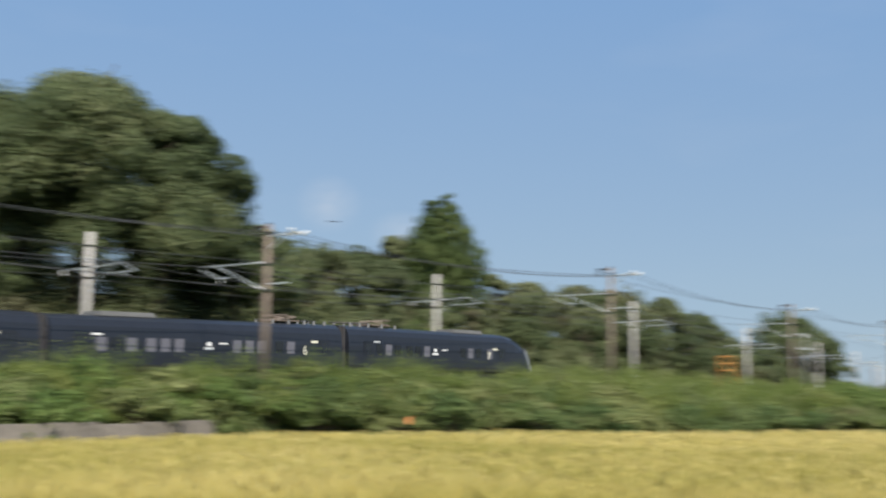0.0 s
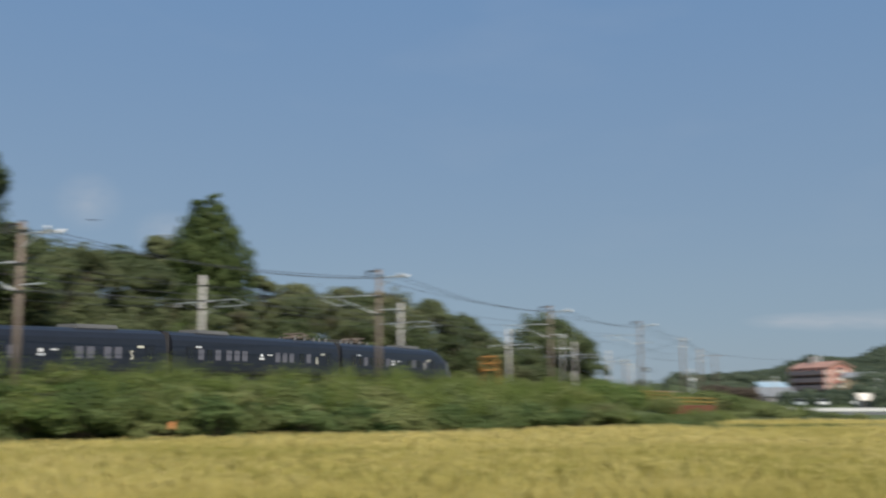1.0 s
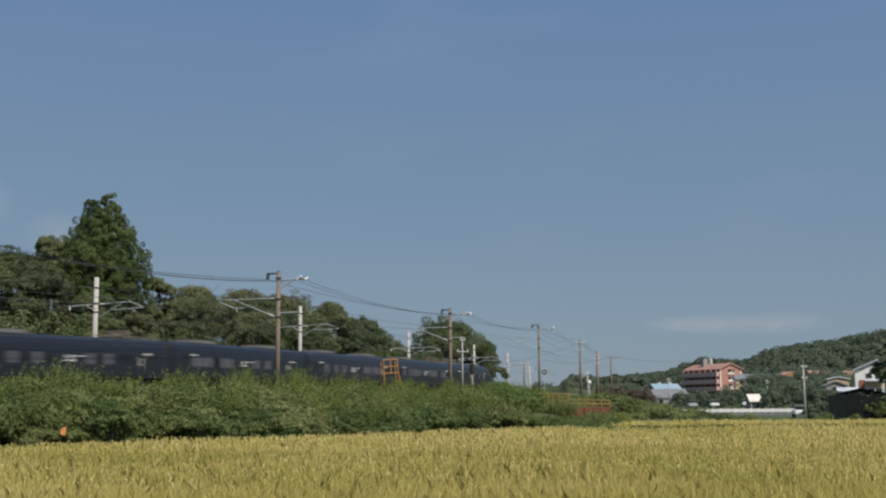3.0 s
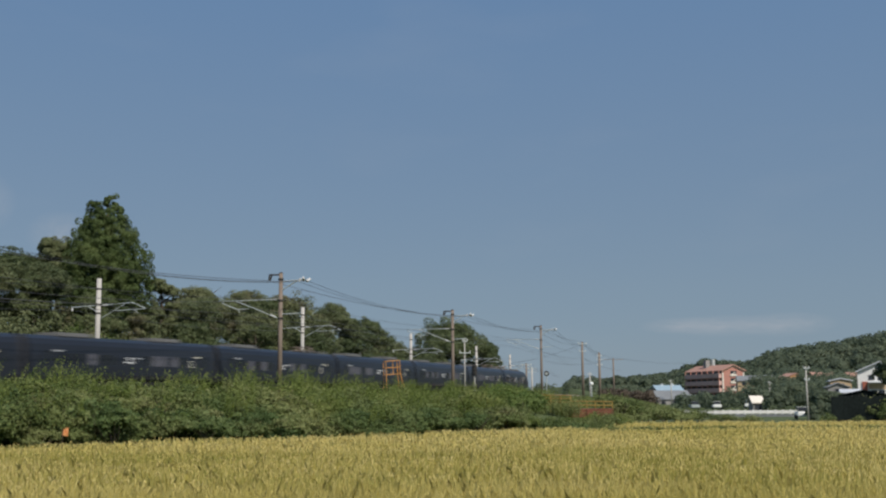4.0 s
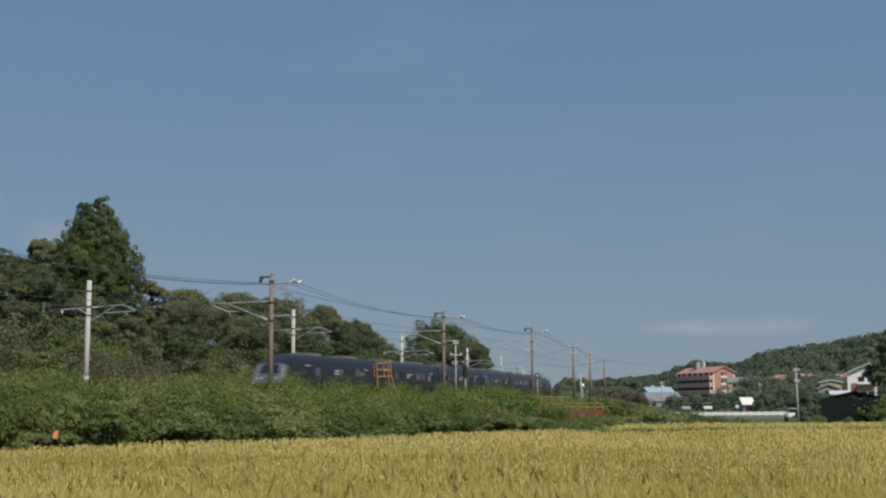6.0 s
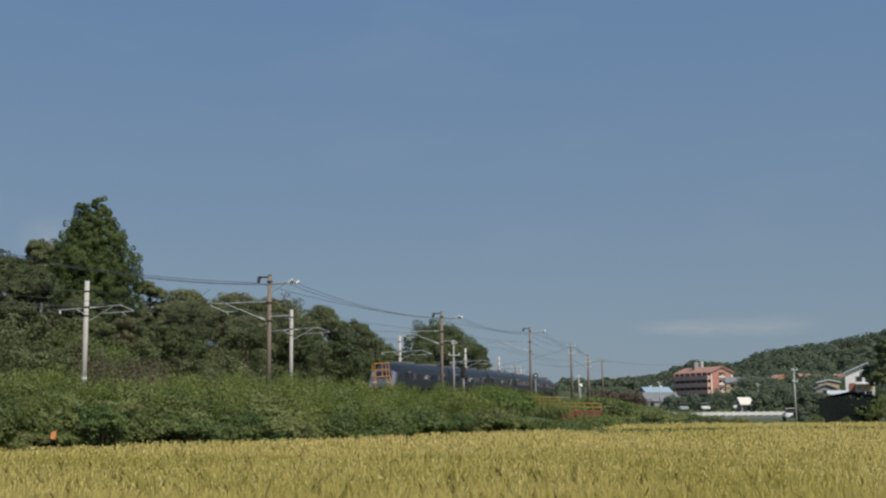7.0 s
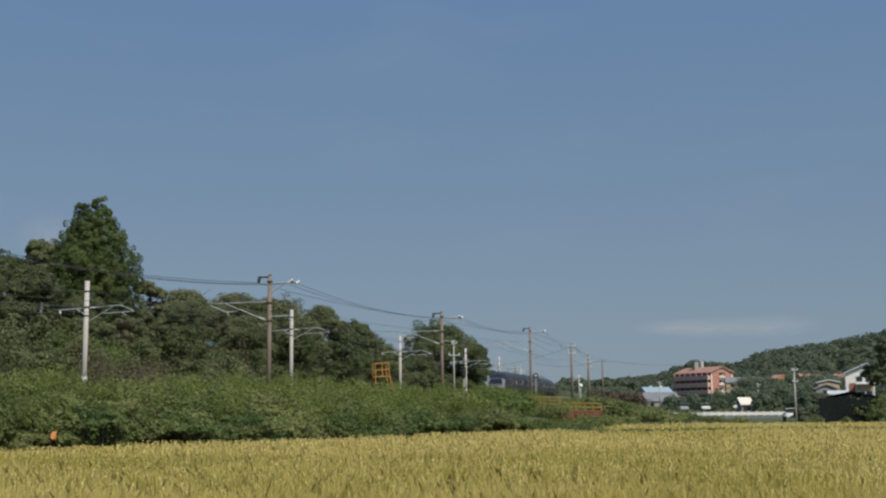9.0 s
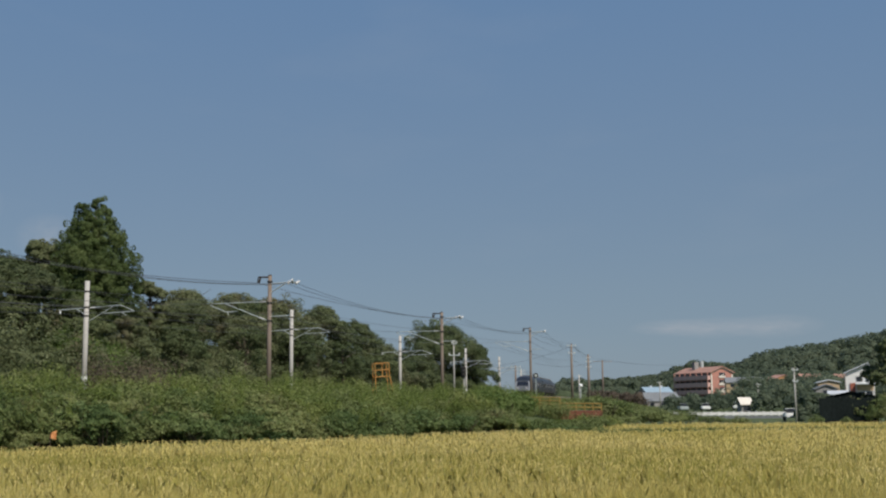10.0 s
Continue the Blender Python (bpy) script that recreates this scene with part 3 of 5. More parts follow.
def far_pole(s, top, base=2.6):
    """Pale concrete pole at the foot of the cutting, its bracket over the far track."""
    x, y = on_line(s, -4.9)
    p = thing("catenary_pole", pose(x, y, base, 0, 0, 90 - math.degrees(heading(s))), "pale concrete catenary pole with bracket arms below the wooded slope", "catenary pole",
              group="pale catenary poles along the track")
    h = top - base
    shaft = part("shaft", rod(bmesh.new(), (0, 0, -0.8), (0, 0, h), 0.19, 0.17, 16), M_POLE_PALE, p, smooth_faces=True)
    for z in (h - 0.75, h - 1.9, h - 2.5):
        part("band", rod(bmesh.new(), (0, 0, z - 0.05), (0, 0, z + 0.05), 0.2, 0.2, 16), M_DARKSTEEL, shaft)
    part("marker_band", rod(bmesh.new(), (0, 0, 1.9), (0, 0, 2.12), 0.2, 0.2, 16), M_WHITE, shaft, "white reflective marker band")
    zb = h - 1.95
    br = part("bracket", rods([((0, -0.18, zb), (0, -2.9, zb + 0.12)), ((0, -2.9, zb + 0.12), (0, -4.1, zb - 0.35)), ((0, -0.18, zb - 0.95), (0, -2.3, zb + 0.05))], 0.034, 8), M_GALV, p,
              "pale galvanised bracket tubes")
    part("steady_arm", rods([((0, -1.5, zb - 0.42), (0, -4.0, zb - 0.36)), ((0, -3.0, zb - 0.38), (0, -3.4, zb - 0.6))], 0.03, 6), M_GALV, br)
    part("insulator", rod(bmesh.new(), (0, -0.3, zb), (0, -0.75, zb + 0.02), 0.06, 0.06, 10), M_PORCELAIN, br)
    part("back_arm", rods([((0, 0.2, zb + 0.02), (0, 2.4, zb - 0.05)), ((0, 0.2, zb - 0.4), (0, 0.9, zb))], 0.04, 6), M_GALV, p)
    part("insulator", rod(bmesh.new(), (0, 2.3, zb - 0.3), (0, 2.3, zb - 0.05), 0.07, 0.07, 10), M_PORCELAIN, p)
    return p


NEAR = [(-68.0, 10.7), (-33.7, 10.75), (0.1, 11.95), (36.7, 12.0), (79.0, 13.1), (118.0, 12.9), (158.0, 12.9)]
FARP = [(-68.0, 10.9), (-36.0, 10.96), (-5.8, 11.5), (25.3, 11.8), (55.9, 10.95), (88.2, 10.9), (116.0, 10.75), (150.0, 10.75), (185.0, 10.75)]
for s, top in NEAR[:5]:
    near_pole(s, top)
for s, top in FARP[:7]:
    far_pole(s, top)


def wire(pts, sag, r=0.02, label="dark overhead wire between the poles", name="overhead_wire"):
    """A wire through support points, sagging between them."""
    bm = bmesh.new()
    run = []
    for a, b in zip(pts, pts[1:]):
        for i in range(10):
            u = i / 10
            p = Vector(a).lerp(Vector(b), u)
            p.z -= sag * 4 * u * (1 - u)
            run.append(p)
    run.append(Vector(pts[-1]))
    rings = []
    for i, p in enumerate(run):
        d = (run[min(i + 1, len(run) - 1)] - run[max(i - 1, 0)]).normalized()
        side = d.cross(Vector((0, 0, 1))).normalized()
        up = side.cross(d)
        rings.append([bm.verts.new(p + side * r * math.cos(a) + up * r * math.sin(a)) for a in (0, 2.094, 4.189)])
    for a, b in zip(rings, rings[1:]):
        for i in range(3):
            bm.faces.new((a[i], a[(i + 1) % 3], b[(i + 1) % 3], b[i]))
    o = part(name, bm, M_WIRE)
    return tagged(o, label, "wire", group="overhead wires")


def pole_points(rows, base_off, off, dz):
    return [(*on_line(s, base_off + off), top + dz) for s, top in rows]


wire(pole_points(NEAR, 6.6, 1.5, -0.7), 0.7, 0.017)
wire(pole_points(NEAR, 6.6, 2.05, -0.62), 0.8, 0.017)
wire(pole_points(NEAR, 6.6, -0.95, -0.5), 0.4, 0.02)
wire(pole_points(NEAR, 6.6, 0.0, -1.9), 0.4, 0.014)
wire(pole_points(NEAR, 6.6, -4.3, -1.9), 0.5, 0.018, "messenger wire over the near track")
wire(pole_points(NEAR, 6.6, -4.2, -2.8), 0.03, 0.018, "contact wire over the near track")
wire(pole_points(FARP, -4.9, 3.5, -1.95), 0.5, 0.018, "messenger wire over the far track")
wire(pole_points(FARP, -4.9, 3.5, -2.6), 0.03, 0.018, "contact wire over the far track")
wire(pole_points(FARP, -4.9, -2.3, -2.2), 0.4, 0.016)
wire(pole_points(FARP, -4.9, 0.0, -0.75), 0.35, 0.014)


# ---- plants ----
def tree_frame(name, m, label, category, trunk_h, r0, rng, limbs, reach, group=""):
    t = thing(name, m, label, category, group)
    bm = rod(bmesh.new(), (0, 0, -0.8), (0.1, 0, trunk_h * 0.55), r0, r0 * 0.7, 10)
    rod(bm, (0.1, 0, trunk_h * 0.53), (-0.1, 0.15, trunk_h), r0 * 0.7, r0 * 0.28, 9)
    for i in range(limbs):
        a = i * 2.4 + rng.uniform(-0.4, 0.4)
        z = trunk_h * rng.uniform(0.32, 0.85)
        rr = reach * rng.uniform(0.55, 0.95)
        mid = (math.cos(a) * rr * 0.5, math.sin(a) * rr * 0.5, z + rr * 0.3)
        rod(bm, (0, 0, z), mid, r0 * 0.34, r0 * 0.2, 7)
        rod(bm, mid, (math.cos(a + 0.2) * rr, math.sin(a + 0.2) * rr, z + rr * 0.65), r0 * 0.2, r0 * 0.07, 6)
    part("trunk", bm, M_BARK, t, "grey-brown trunk and limbs", smooth_faces=True)
    return t


def broad_tree(name, x, y, top, spread, seed, label, leaf=0.36, n=26, count=80, material=None, squash=0.75, low=0.25, puff=1.0, group="", flat=0.75):
    """A broadleaf tree with a crown of several uneven domes."""
    rng = np.random.default_rng(seed)
    z0 = float(ground_z(x, y))
    h = top - z0
    t = tree_frame(name, pose(x, y, z0), label, "tree", h * 0.8, 0.10 + h * 0.018, random.Random(seed), 9, spread * 0.8, group)
    cz = z0 + h * (low + (1 - low) * 0.5) - z0
    hh = h * (1 - low) * 0.5
    lobes = [(0, 0, cz + hh * 0.25, spread * 0.62, spread * 0.62, hh * 0.72)]
    k = 7
    for i in range(k):
        a = i * 2 * math.pi / k + rng.uniform(-0.4, 0.4)
        q = rng.uniform(0.45, 0.72)
        rr = spread * rng.uniform(0.32, 0.5)
        lobes.append((math.cos(a) * spread * q, math.sin(a) * spread * q, cz + hh * rng.uniform(-0.55, 0.35), rr, rr, rr * squash))
    for i in range(3):
        a = rng.uniform(0, 6.28)
        rr = spread * rng.uniform(0.28, 0.4)
        lobes.append((math.cos(a) * spread * 0.3, math.sin(a) * spread * 0.3, cz + hh * rng.uniform(0.45, 0.65), rr, rr, rr * squash))
    v = puffs(lobes, n, spread * 0.16 * puff, count, leaf, rng, flat=flat)
    part("crown", array_mesh("crown", v, 3, material or M_BROAD), None, t)
    return t


def conifer(x, y, top, spread, seed):
    rng = np.random.default_rng(seed)
    z0 = float(ground_z(x, y))
    h = top - z0
    t = thing("cedar_tree", pose(x, y, z0), "tall dark green cedar with a pointed twin-tipped crown", "tree")
    part("trunk", rod(bmesh.new(), (0, 0, -0.8), (0, 0, h * 0.97), 0.42, 0.05, 10), M_BARK, t, "brown trunk", smooth_faces=True)
    out = []
    for tx, th, sc in ((0.25, h, 1.0), (-1.15, h * 0.965, 0.86)):
        zz = 2.5
        while zz < th - 0.4:
            u = (th - zz) / (th - 2.5)
            r = sc * min(spread, 0.15 + 0.66 * (th - zz)) * (1.0 if u < 0.8 else 1.0 - (u - 0.8) * 0.8)
            k = max(7, int(r * 17))
            for i in range(k):
                a = rng.uniform(0, 6.283)
                rr = r * rng.uniform(0.45, 1.05)
                c = np.array([tx * (1.25 - u) + math.cos(a) * rr, math.sin(a) * rr, zz + rng.uniform(-0.4, 0.4) - rr * 0.12])
                pr = (0.22 + 0.32 * u ** 0.6) * rng.uniform(0.6, 1.35)
                m = 76
                w = unit(rng.normal(0, 1, (m, 3)) + np.array([math.cos(a), math.sin(a), 0.35]) * 0.8)
                p = c + w * pr * np.array([1, 1, 0.95])
                out.append(leaves(p, w, 0.18, rng, 0.5))
            zz += 0.62
    part("crown", array_mesh("crown", np.concatenate(out), 3, M_CEDAR), None, t)
    return t


def at(az, d):
    return d * math.sin(radians(az)), d * math.cos(radians(az))


broad_tree("camphor_tree", -43.8, 61.5, 22.2, 10.0, 11, "huge spreading dark green broadleaf tree above the cutting", leaf=0.25, n=50, count=210, low=0.16, puff=0.95)
broad_tree("camphor_tree", -39.6, 64.8, 21.2, 5.6, 14, "dark green broadleaf tree leaning out over the cutting", leaf=0.25, n=36, count=170, low=0.2)
broad_tree("camphor_tree", -51.0, 57.5, 23.2, 7.0, 15, "dark green broadleaf tree joined to the huge one", leaf=0.27, n=30, count=130, low=0.16)
broad_tree("camphor_tree", -37.2, 70.5, 14.5, 4.6, 12, "dark green broadleaf tree beside the huge one", leaf=0.36, n=26, count=70)
conifer(-33.3, 107.0, 22.8, 4.2, 13)
WOODS = [  # x, y, top, spread
    (-41.5, 105.0, 17.2, 4.0), (-37.6, 106.0, 18.9, 2.6), (-28.6, 110.0, 15.2, 2.4), (-45.5, 96.0, 16.6, 4.6), (-40.0, 92.0, 15.2, 4.2), (-35.8, 94.5, 14.4, 3.6),
    (-31.5, 97.0, 12.0, 3.0), (-30.0, 131.6, 16.0, 4.6), (-26.0, 137.5, 16.1, 4.4), (-22.6, 131.0, 14.6, 3.8), (-18.7, 133.7, 15.8, 4.8),
    (-15.4, 138.6, 15.0, 3.8), (-12.2, 149.5, 13.9, 3.8), (-9.4, 163.0, 12.0, 3.6), (-27.0, 119.0, 13.4, 3.9),
    (-50.0, 84.0, 15.5, 5.0), (-53.0, 70.0, 16.0, 6.0), (-19.5, 124.0, 12.6, 3.8)]
for i, (x, y, top, spread) in enumerate(WOODS):
    broad_tree("woodland_tree", x, y, top, spread, 30 + i, "olive-green broadleaf tree of the wood on the cutting", leaf=0.20, n=22, count=100,
               material=M_WOOD_EDGE if i % 3 else M_BROAD, low=0.10, puff=1.0, group="woodland trees on the cutting")
YOUNG = [  # along the line, off it, height, spread: young trees on the slope before the wood
    (-27, -13.0, 6.0, 2.6), (-20, -15.5, 7.0, 2.9), (-13, -13.5, 5.2, 2.4), (-7.5, -16.5, 6.8, 2.8), (12, -14.0, 5.0, 2.3), (17, -12.0, 5.4, 2.6), (22, -15.0, 7.2, 2.9),
    (28, -11.5, 6.0, 2.8), (33, -14.0, 7.4, 3.0), (39, -11.0, 6.4, 2.9), (45, -13.0, 7.8, 3.1), (51, -10.5, 6.0, 2.7), (57, -12.5, 7.0, 3.0), (64, -10.5, 5.4, 2.6),
    (71, -12.0, 6.2, 2.8), (79, -11.0, 5.0, 2.4), (88, -12.5, 5.6, 2.6), (98, -11.5, 4.6, 2.2),
    (76, -9.3, 3.4, 2.2), (85, -9.2, 3.7, 2.5), (93, -9.0, 3.9, 2.5), (102, -8.8, 3.7, 2.5), (111, -8.8, 3.5, 2.4), (121, -8.6, 3.2, 2.3), (132, -8.6, 2.9, 2.2), (90, -13.0, 6.5, 3.0), (97, -14.5, 6.5, 3.0), (104, -12.5, 6.2, 3.0), (112, -12.0, 5.2, 2.8),
    (-52, -14.0, 6.5, 3.0), (-45, -16.0, 7.5, 3.2), (-38, -13.5, 6.5, 3.0), (-33, -17.0, 8.0, 3.2), (-16, -19.0, 8.5, 3.0), (-2, -20.0, 7.5, 2.8), (3, -18.5, 6.0, 2.4)]
for i, (s, off, h, spread) in enumerate(YOUNG):
    x, y = on_line(s, off)
    broad_tree("young_tree", x, y, float(ground_z(x, y)) + h, spread, 90 + i, "grey-green young broadleaf tree on the cutting slope", leaf=0.19, n=13, count=64,
               material=M_BROAD if i % 2 else M_WOOD_EDGE, low=0.04, puff=1.15, group="young trees on the cutting slope")
broad_tree("round_tree", -1.7, 186.5, 16.2, 7.3, 61, "dark green round-crowned tree behind the track", leaf=0.27, n=38, count=130, low=0.03)
broad_tree("round_tree", 5.0, 190.0, 13.2, 3.9, 62, "dark green lower tree beside the round-crowned one", leaf=0.27, n=26, count=90, low=0.03)


def shrub_meshes():
    out = []
    for k in range(7):
        rng = np.random.default_rng(200 + k)
        lobes = [(0, 0, 0.95, 0.80, 0.80, 0.60)]
        for i in range(4):
            a = i * 1.57 + rng.uniform(-0.5, 0.5)
            lobes.append((math.cos(a) * 0.75, math.sin(a) * 0.75, rng.uniform(0.5, 1.0), 0.52, 0.52, 0.44))
        v = puffs(lobes, 12, 0.27, 46, 0.12, rng, low=-0.25, flat=0.7, wide=0.5)
        shoots = []
        for i in range(34):       # upright shoots that break the outline
            a, r = rng.uniform(0, 6.28), rng.uniform(0, 1.1)
            base = np.array([math.cos(a) * r, math.sin(a) * r, 1.15 - r * 0.3])
            hgt = rng.uniform(0.2, 0.8)
            q = np.linspace(0, 1, 12)[:, None]
            bend = np.array([rng.normal(0.15, 0.22), rng.normal(0, 0.2), 0.0])
            p = base + q * np.array([0, 0, hgt]) + q * q * bend
            shoots.append(leaves(p, unit(rng.normal(0, 1, (12, 3))), 0.12, rng, 0.35))
        v = np.concatenate([v] + shoots)
        stems = rods([((rng.uniform(-0.2, 0.2), rng.uniform(-0.2, 0.2), -0.4), (rng.uniform(-0.9, 0.9), rng.uniform(-0.9, 0.9), rng.uniform(0.7, 1.2))) for i in range(7)], 0.022, 5)
        out.append((array_mesh("foliage", v, 3, M_SHRUB), shared("stems", stems)))
    return out


SHRUBS = shrub_meshes()
ME_STEM_MAT = [m[1].materials.append(M_BARK) for m in SHRUBS]


def shrub(x, y, z, size, tall, seed, label, group, material=None):
    fol, stem = SHRUBS[seed % len(SHRUBS)]
    m = Matrix.LocRotScale((x, y, z), Euler((0, 0, seed * 1.37)), (size, size, tall))
    t = thing("shrub", m, label, "shrub", group)
    f = part("foliage", fol, None, t)
    if material:
        f.material_slots[0].link = "OBJECT"
        f.material_slots[0].material = material
    part("woody_base", stem, None, t)


def mesh_points(me):
    a = np.empty(len(me.vertices) * 3, np.float32)
    me.vertices.foreach_get("co", a)
    return a.reshape(-1, 3)


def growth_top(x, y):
    """Height cap of the embankment growth, fitted by azimuth to the camera's view."""
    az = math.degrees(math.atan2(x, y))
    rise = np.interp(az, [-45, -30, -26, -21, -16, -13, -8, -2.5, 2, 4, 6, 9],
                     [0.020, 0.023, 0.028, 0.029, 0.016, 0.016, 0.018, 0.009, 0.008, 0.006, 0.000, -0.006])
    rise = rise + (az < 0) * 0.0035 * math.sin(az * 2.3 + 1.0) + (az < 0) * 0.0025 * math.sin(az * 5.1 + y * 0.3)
    # growth kept low here so the footbridge shows to the camera
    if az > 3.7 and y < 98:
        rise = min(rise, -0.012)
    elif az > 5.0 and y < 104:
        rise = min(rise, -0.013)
    # 2.45 is the camera's eye height (EYE_Z)
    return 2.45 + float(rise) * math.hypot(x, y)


SHRUB_LABELS = {None: "leafy olive-green shrub covering the railway embankment", M_WEED: "yellow-green leafy shrub covering the railway embankment",
                M_SHRUB_DARK: "dark green leafy shrub covering the railway embankment", M_CREEPER: "bright green leafy shrub behind the retaining wall"}


def scatter_shrubs():
    rng = np.random.default_rng(5)
    k = 0
    step = 1.75
    fols = [mesh_points(m[0]) for m in SHRUBS]
    joined = []
    for gx in np.arange(-46, 26, step):
        for gy in np.arange(14, 150, step):
            x, y = gx + rng.uniform(-0.7, 0.7), gy + rng.uniform(-0.7, 0.7)
            s, off = line_coords(np.array([x]), np.array([y]))
            s, off = float(s[0]), float(off[0])
            slope = (float(edge_y(x + 0.5)) - float(edge_y(x - 0.5)))
            e = (y - float(edge_y(x))) / math.hypot(1, slope)
            az = math.degrees(math.atan2(x, y))
            if az < -46 or off < 4.8 or e < 1.0 or az > 9.0 or (x > 11 and y > 96 and off > 14):
                continue
            z = float(ground_z(x, y))
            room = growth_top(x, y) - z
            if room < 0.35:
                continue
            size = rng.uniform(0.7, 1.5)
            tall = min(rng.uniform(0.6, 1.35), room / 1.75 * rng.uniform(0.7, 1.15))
            size = min(size, tall * 1.6 + 0.2)
            lift = rng.uniform(0.1, 0.6) * float(smooth(3.4, 1.6, e)) if x < 6 else 0.0     # the front bushes overhang the verge
            lump = math.sin(x * 0.62 + 1.1 * math.sin(y * 0.41)) + math.sin(x * 0.27 - y * 0.33 + 2.0)
            tall *= 1.0 + 0.16 * lump
            kind_at = lump + rng.uniform(-1.1, 1.1)
            # shrub kinds also carry lit lumps and shaded hollows in their leaf colour
            leaf_kind = M_WEED if kind_at > 1.15 else (M_SHRUB_DARK if kind_at < -0.5 else None)
            if x < -21.5 and e < 5 and rng.random() < 0.6:
                leaf_kind = M_CREEPER
            if e < 7.5 and k < 290:
                shrub(x, y, z - 0.05 + lift, size, tall, k, SHRUB_LABELS[leaf_kind], "shrubs on the embankment", leaf_kind)
                k += 1
            elif off < 9.5 or rng.random() < 0.27:
                joined.append((x, y, z - 0.05, size, tall))
    # a closed front row along the field edge
    front = []
    for ax, ay, bx, by in zip(EDGE_X[1:], EDGE_Y[1:], EDGE_X[2:7], EDGE_Y[2:7]):
        L = math.hypot(bx - ax, by - ay)
        nx, ny = -(by - ay) / L, (bx - ax) / L
        for i in range(int(L / 0.38)):
            u, q = rng.uniform(0, 1), rng.uniform(1.4, 2.7) if ax > -22 else rng.uniform(0.15, 2.0)
            px, py = ax + (bx - ax) * u + nx * q, ay + (by - ay) * u + ny * q
            size = rng.uniform(0.35, 0.95) * (1.0 if px < 7 else 0.55)
            front.append((px, py, float(ground_z(px, py)) + 0.15, size, size * rng.uniform(0.7, 1.05)))
    # the slope behind the far track: low growth at its foot, thicket above
    thicket = []
    for gs in np.arange(-62, 112, 2.0):
        for go in (-7.4, -9.0):
            s, off = gs + rng.uniform(-0.8, 0.8), go + rng.uniform(-0.6, 0.6)
            x, y = on_line(s, off)
            if math.degrees(math.atan2(x, y)) > -46:
                size = rng.uniform(0.8, 1.3)
                joined.append((x, y, float(ground_z(x, y)) - 0.1, size, size * rng.uniform(0.7, 1.2)))
    for gs in np.arange(-62, 112, 3.2):
        for go in (-11.2, -13.8, -16.8, -20.2, -24.0, -28.0):
            s, off = gs + rng.uniform(-1.3, 1.3), go + rng.uniform(-1.2, 1.2)
            x, y = on_line(s, off)
            if math.degrees(math.atan2(x, y)) > -46:
                size = rng.uniform(1.1, 2.3) * (1.25 if s < 4 else 1.0)
                thicket.append((x, y, float(ground_z(x, y)) - 0.4, size, size * rng.uniform(0.6, 1.1)))
    for name, rows, material, label in (("undergrowth", joined, M_SHRUB, "dense green undergrowth on the embankment and cutting"),
                                        ("hedge_foot", front, M_SHRUB, "low leafy growth along the field edge"),
                                        ("thicket", thicket, M_WOOD_EDGE, "olive-green thicket on the cutting slope")):
        out = []
        for i, (x, y, z, size, tall) in enumerate(rows):
            a = rng.uniform(0, 6.28)
            p = fols[i % len(fols)]
            c, sn = math.cos(a), math.sin(a)
            q = p.reshape(-1, 3, 3)[i % 3::3] if name == "thicket" else p.reshape(-1, 3, 3)[i % 4::4]
            mid = q.mean(1, keepdims=True)
            p = (mid + (q - mid) * (0.95 if name == "thicket" else 1.65)).reshape(-1, 3)
            out.append(np.stack([x + (p[:, 0] * c - p[:, 1] * sn) * size, y + (p[:, 0] * sn + p[:, 1] * c) * size, z + p[:, 2] * tall], 1))
        o = part(name, array_mesh(name, np.concatenate(out), 3, material), None)
        tagged(o, label, "undergrowth", kind="stuff")


scatter_shrubs()


def stalks(name, pts, hgt, spread, n, material, rng, label, leaf=0.2):
    """Tall weeds: upright stalks set with narrow leaves."""
    out = []
    for x, y, z in pts:
        for i in range(n):
            a, r = rng.uniform(0, 6.28), rng.uniform(0, spread)
            h = hgt * rng.uniform(0.5, 1.1)
            m = 10
            q = np.linspace(0.1, 1, m)[:, None]
            p = np.array([x + math.cos(a) * r, y + math.sin(a) * r, z]) + q * np.array([rng.normal(0, 0.15), rng.normal(0, 0.15), h]) \
                + q * q * np.array([rng.normal(0.16, 0.2) * h, 0.0, 0.0])
            u = unit(rng.normal(0, 1, (m, 3)) * np.array([1, 1, 0.3]))
            out.append(leaves(p, u, leaf, rng, 0.32))
    o = part(name, array_mesh(name, np.concatenate(out), 3, material), None)
    return tagged(o, label, "weeds", kind="stuff")


rng = np.random.default_rng(77)
pts = []
for i in range(900):
    s, off = rng.uniform(-48, 70), rng.uniform(4.8, 22)
    x, y = on_line(s, off)
    if y > float(edge_y(x)) + 2 and s < 42:
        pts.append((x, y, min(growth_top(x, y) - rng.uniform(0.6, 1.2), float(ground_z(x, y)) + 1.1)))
for i in range(170):
    x, y = rng.uniform(5.0, 13), rng.uniform(84, 106)
    if y - 92 > (x - 6) * 0.2:
        pts.append((x, y, float(ground_z(x, y)) - (0.25 if y > 97 else 0.75)))
stalks("tall_weeds", pts, 1.55, 0.6, 12, M_WEED, rng, "tall yellow-green weeds along the track", 0.15)
pts = []
for i in range(520):
    x = rng.uniform(-27, 13)
    steep = 3.2 if x < -20 else 1.0
    pts.append((x, float(edge_y(x)) + rng.uniform(0.1, 1.5) * steep, 0.1))
stalks("verge_grass", pts, 0.6, 0.5, 9, M_WEED, rng, "short rough grass along the edge of the rice field", 0.16)
pts = []
for i in range(14):
    x, y = on_line(-3.5 + i * 0.85, -7.6 + 0.7 * math.sin(i * 2.0))
    pts.append((x, y, 2.8))
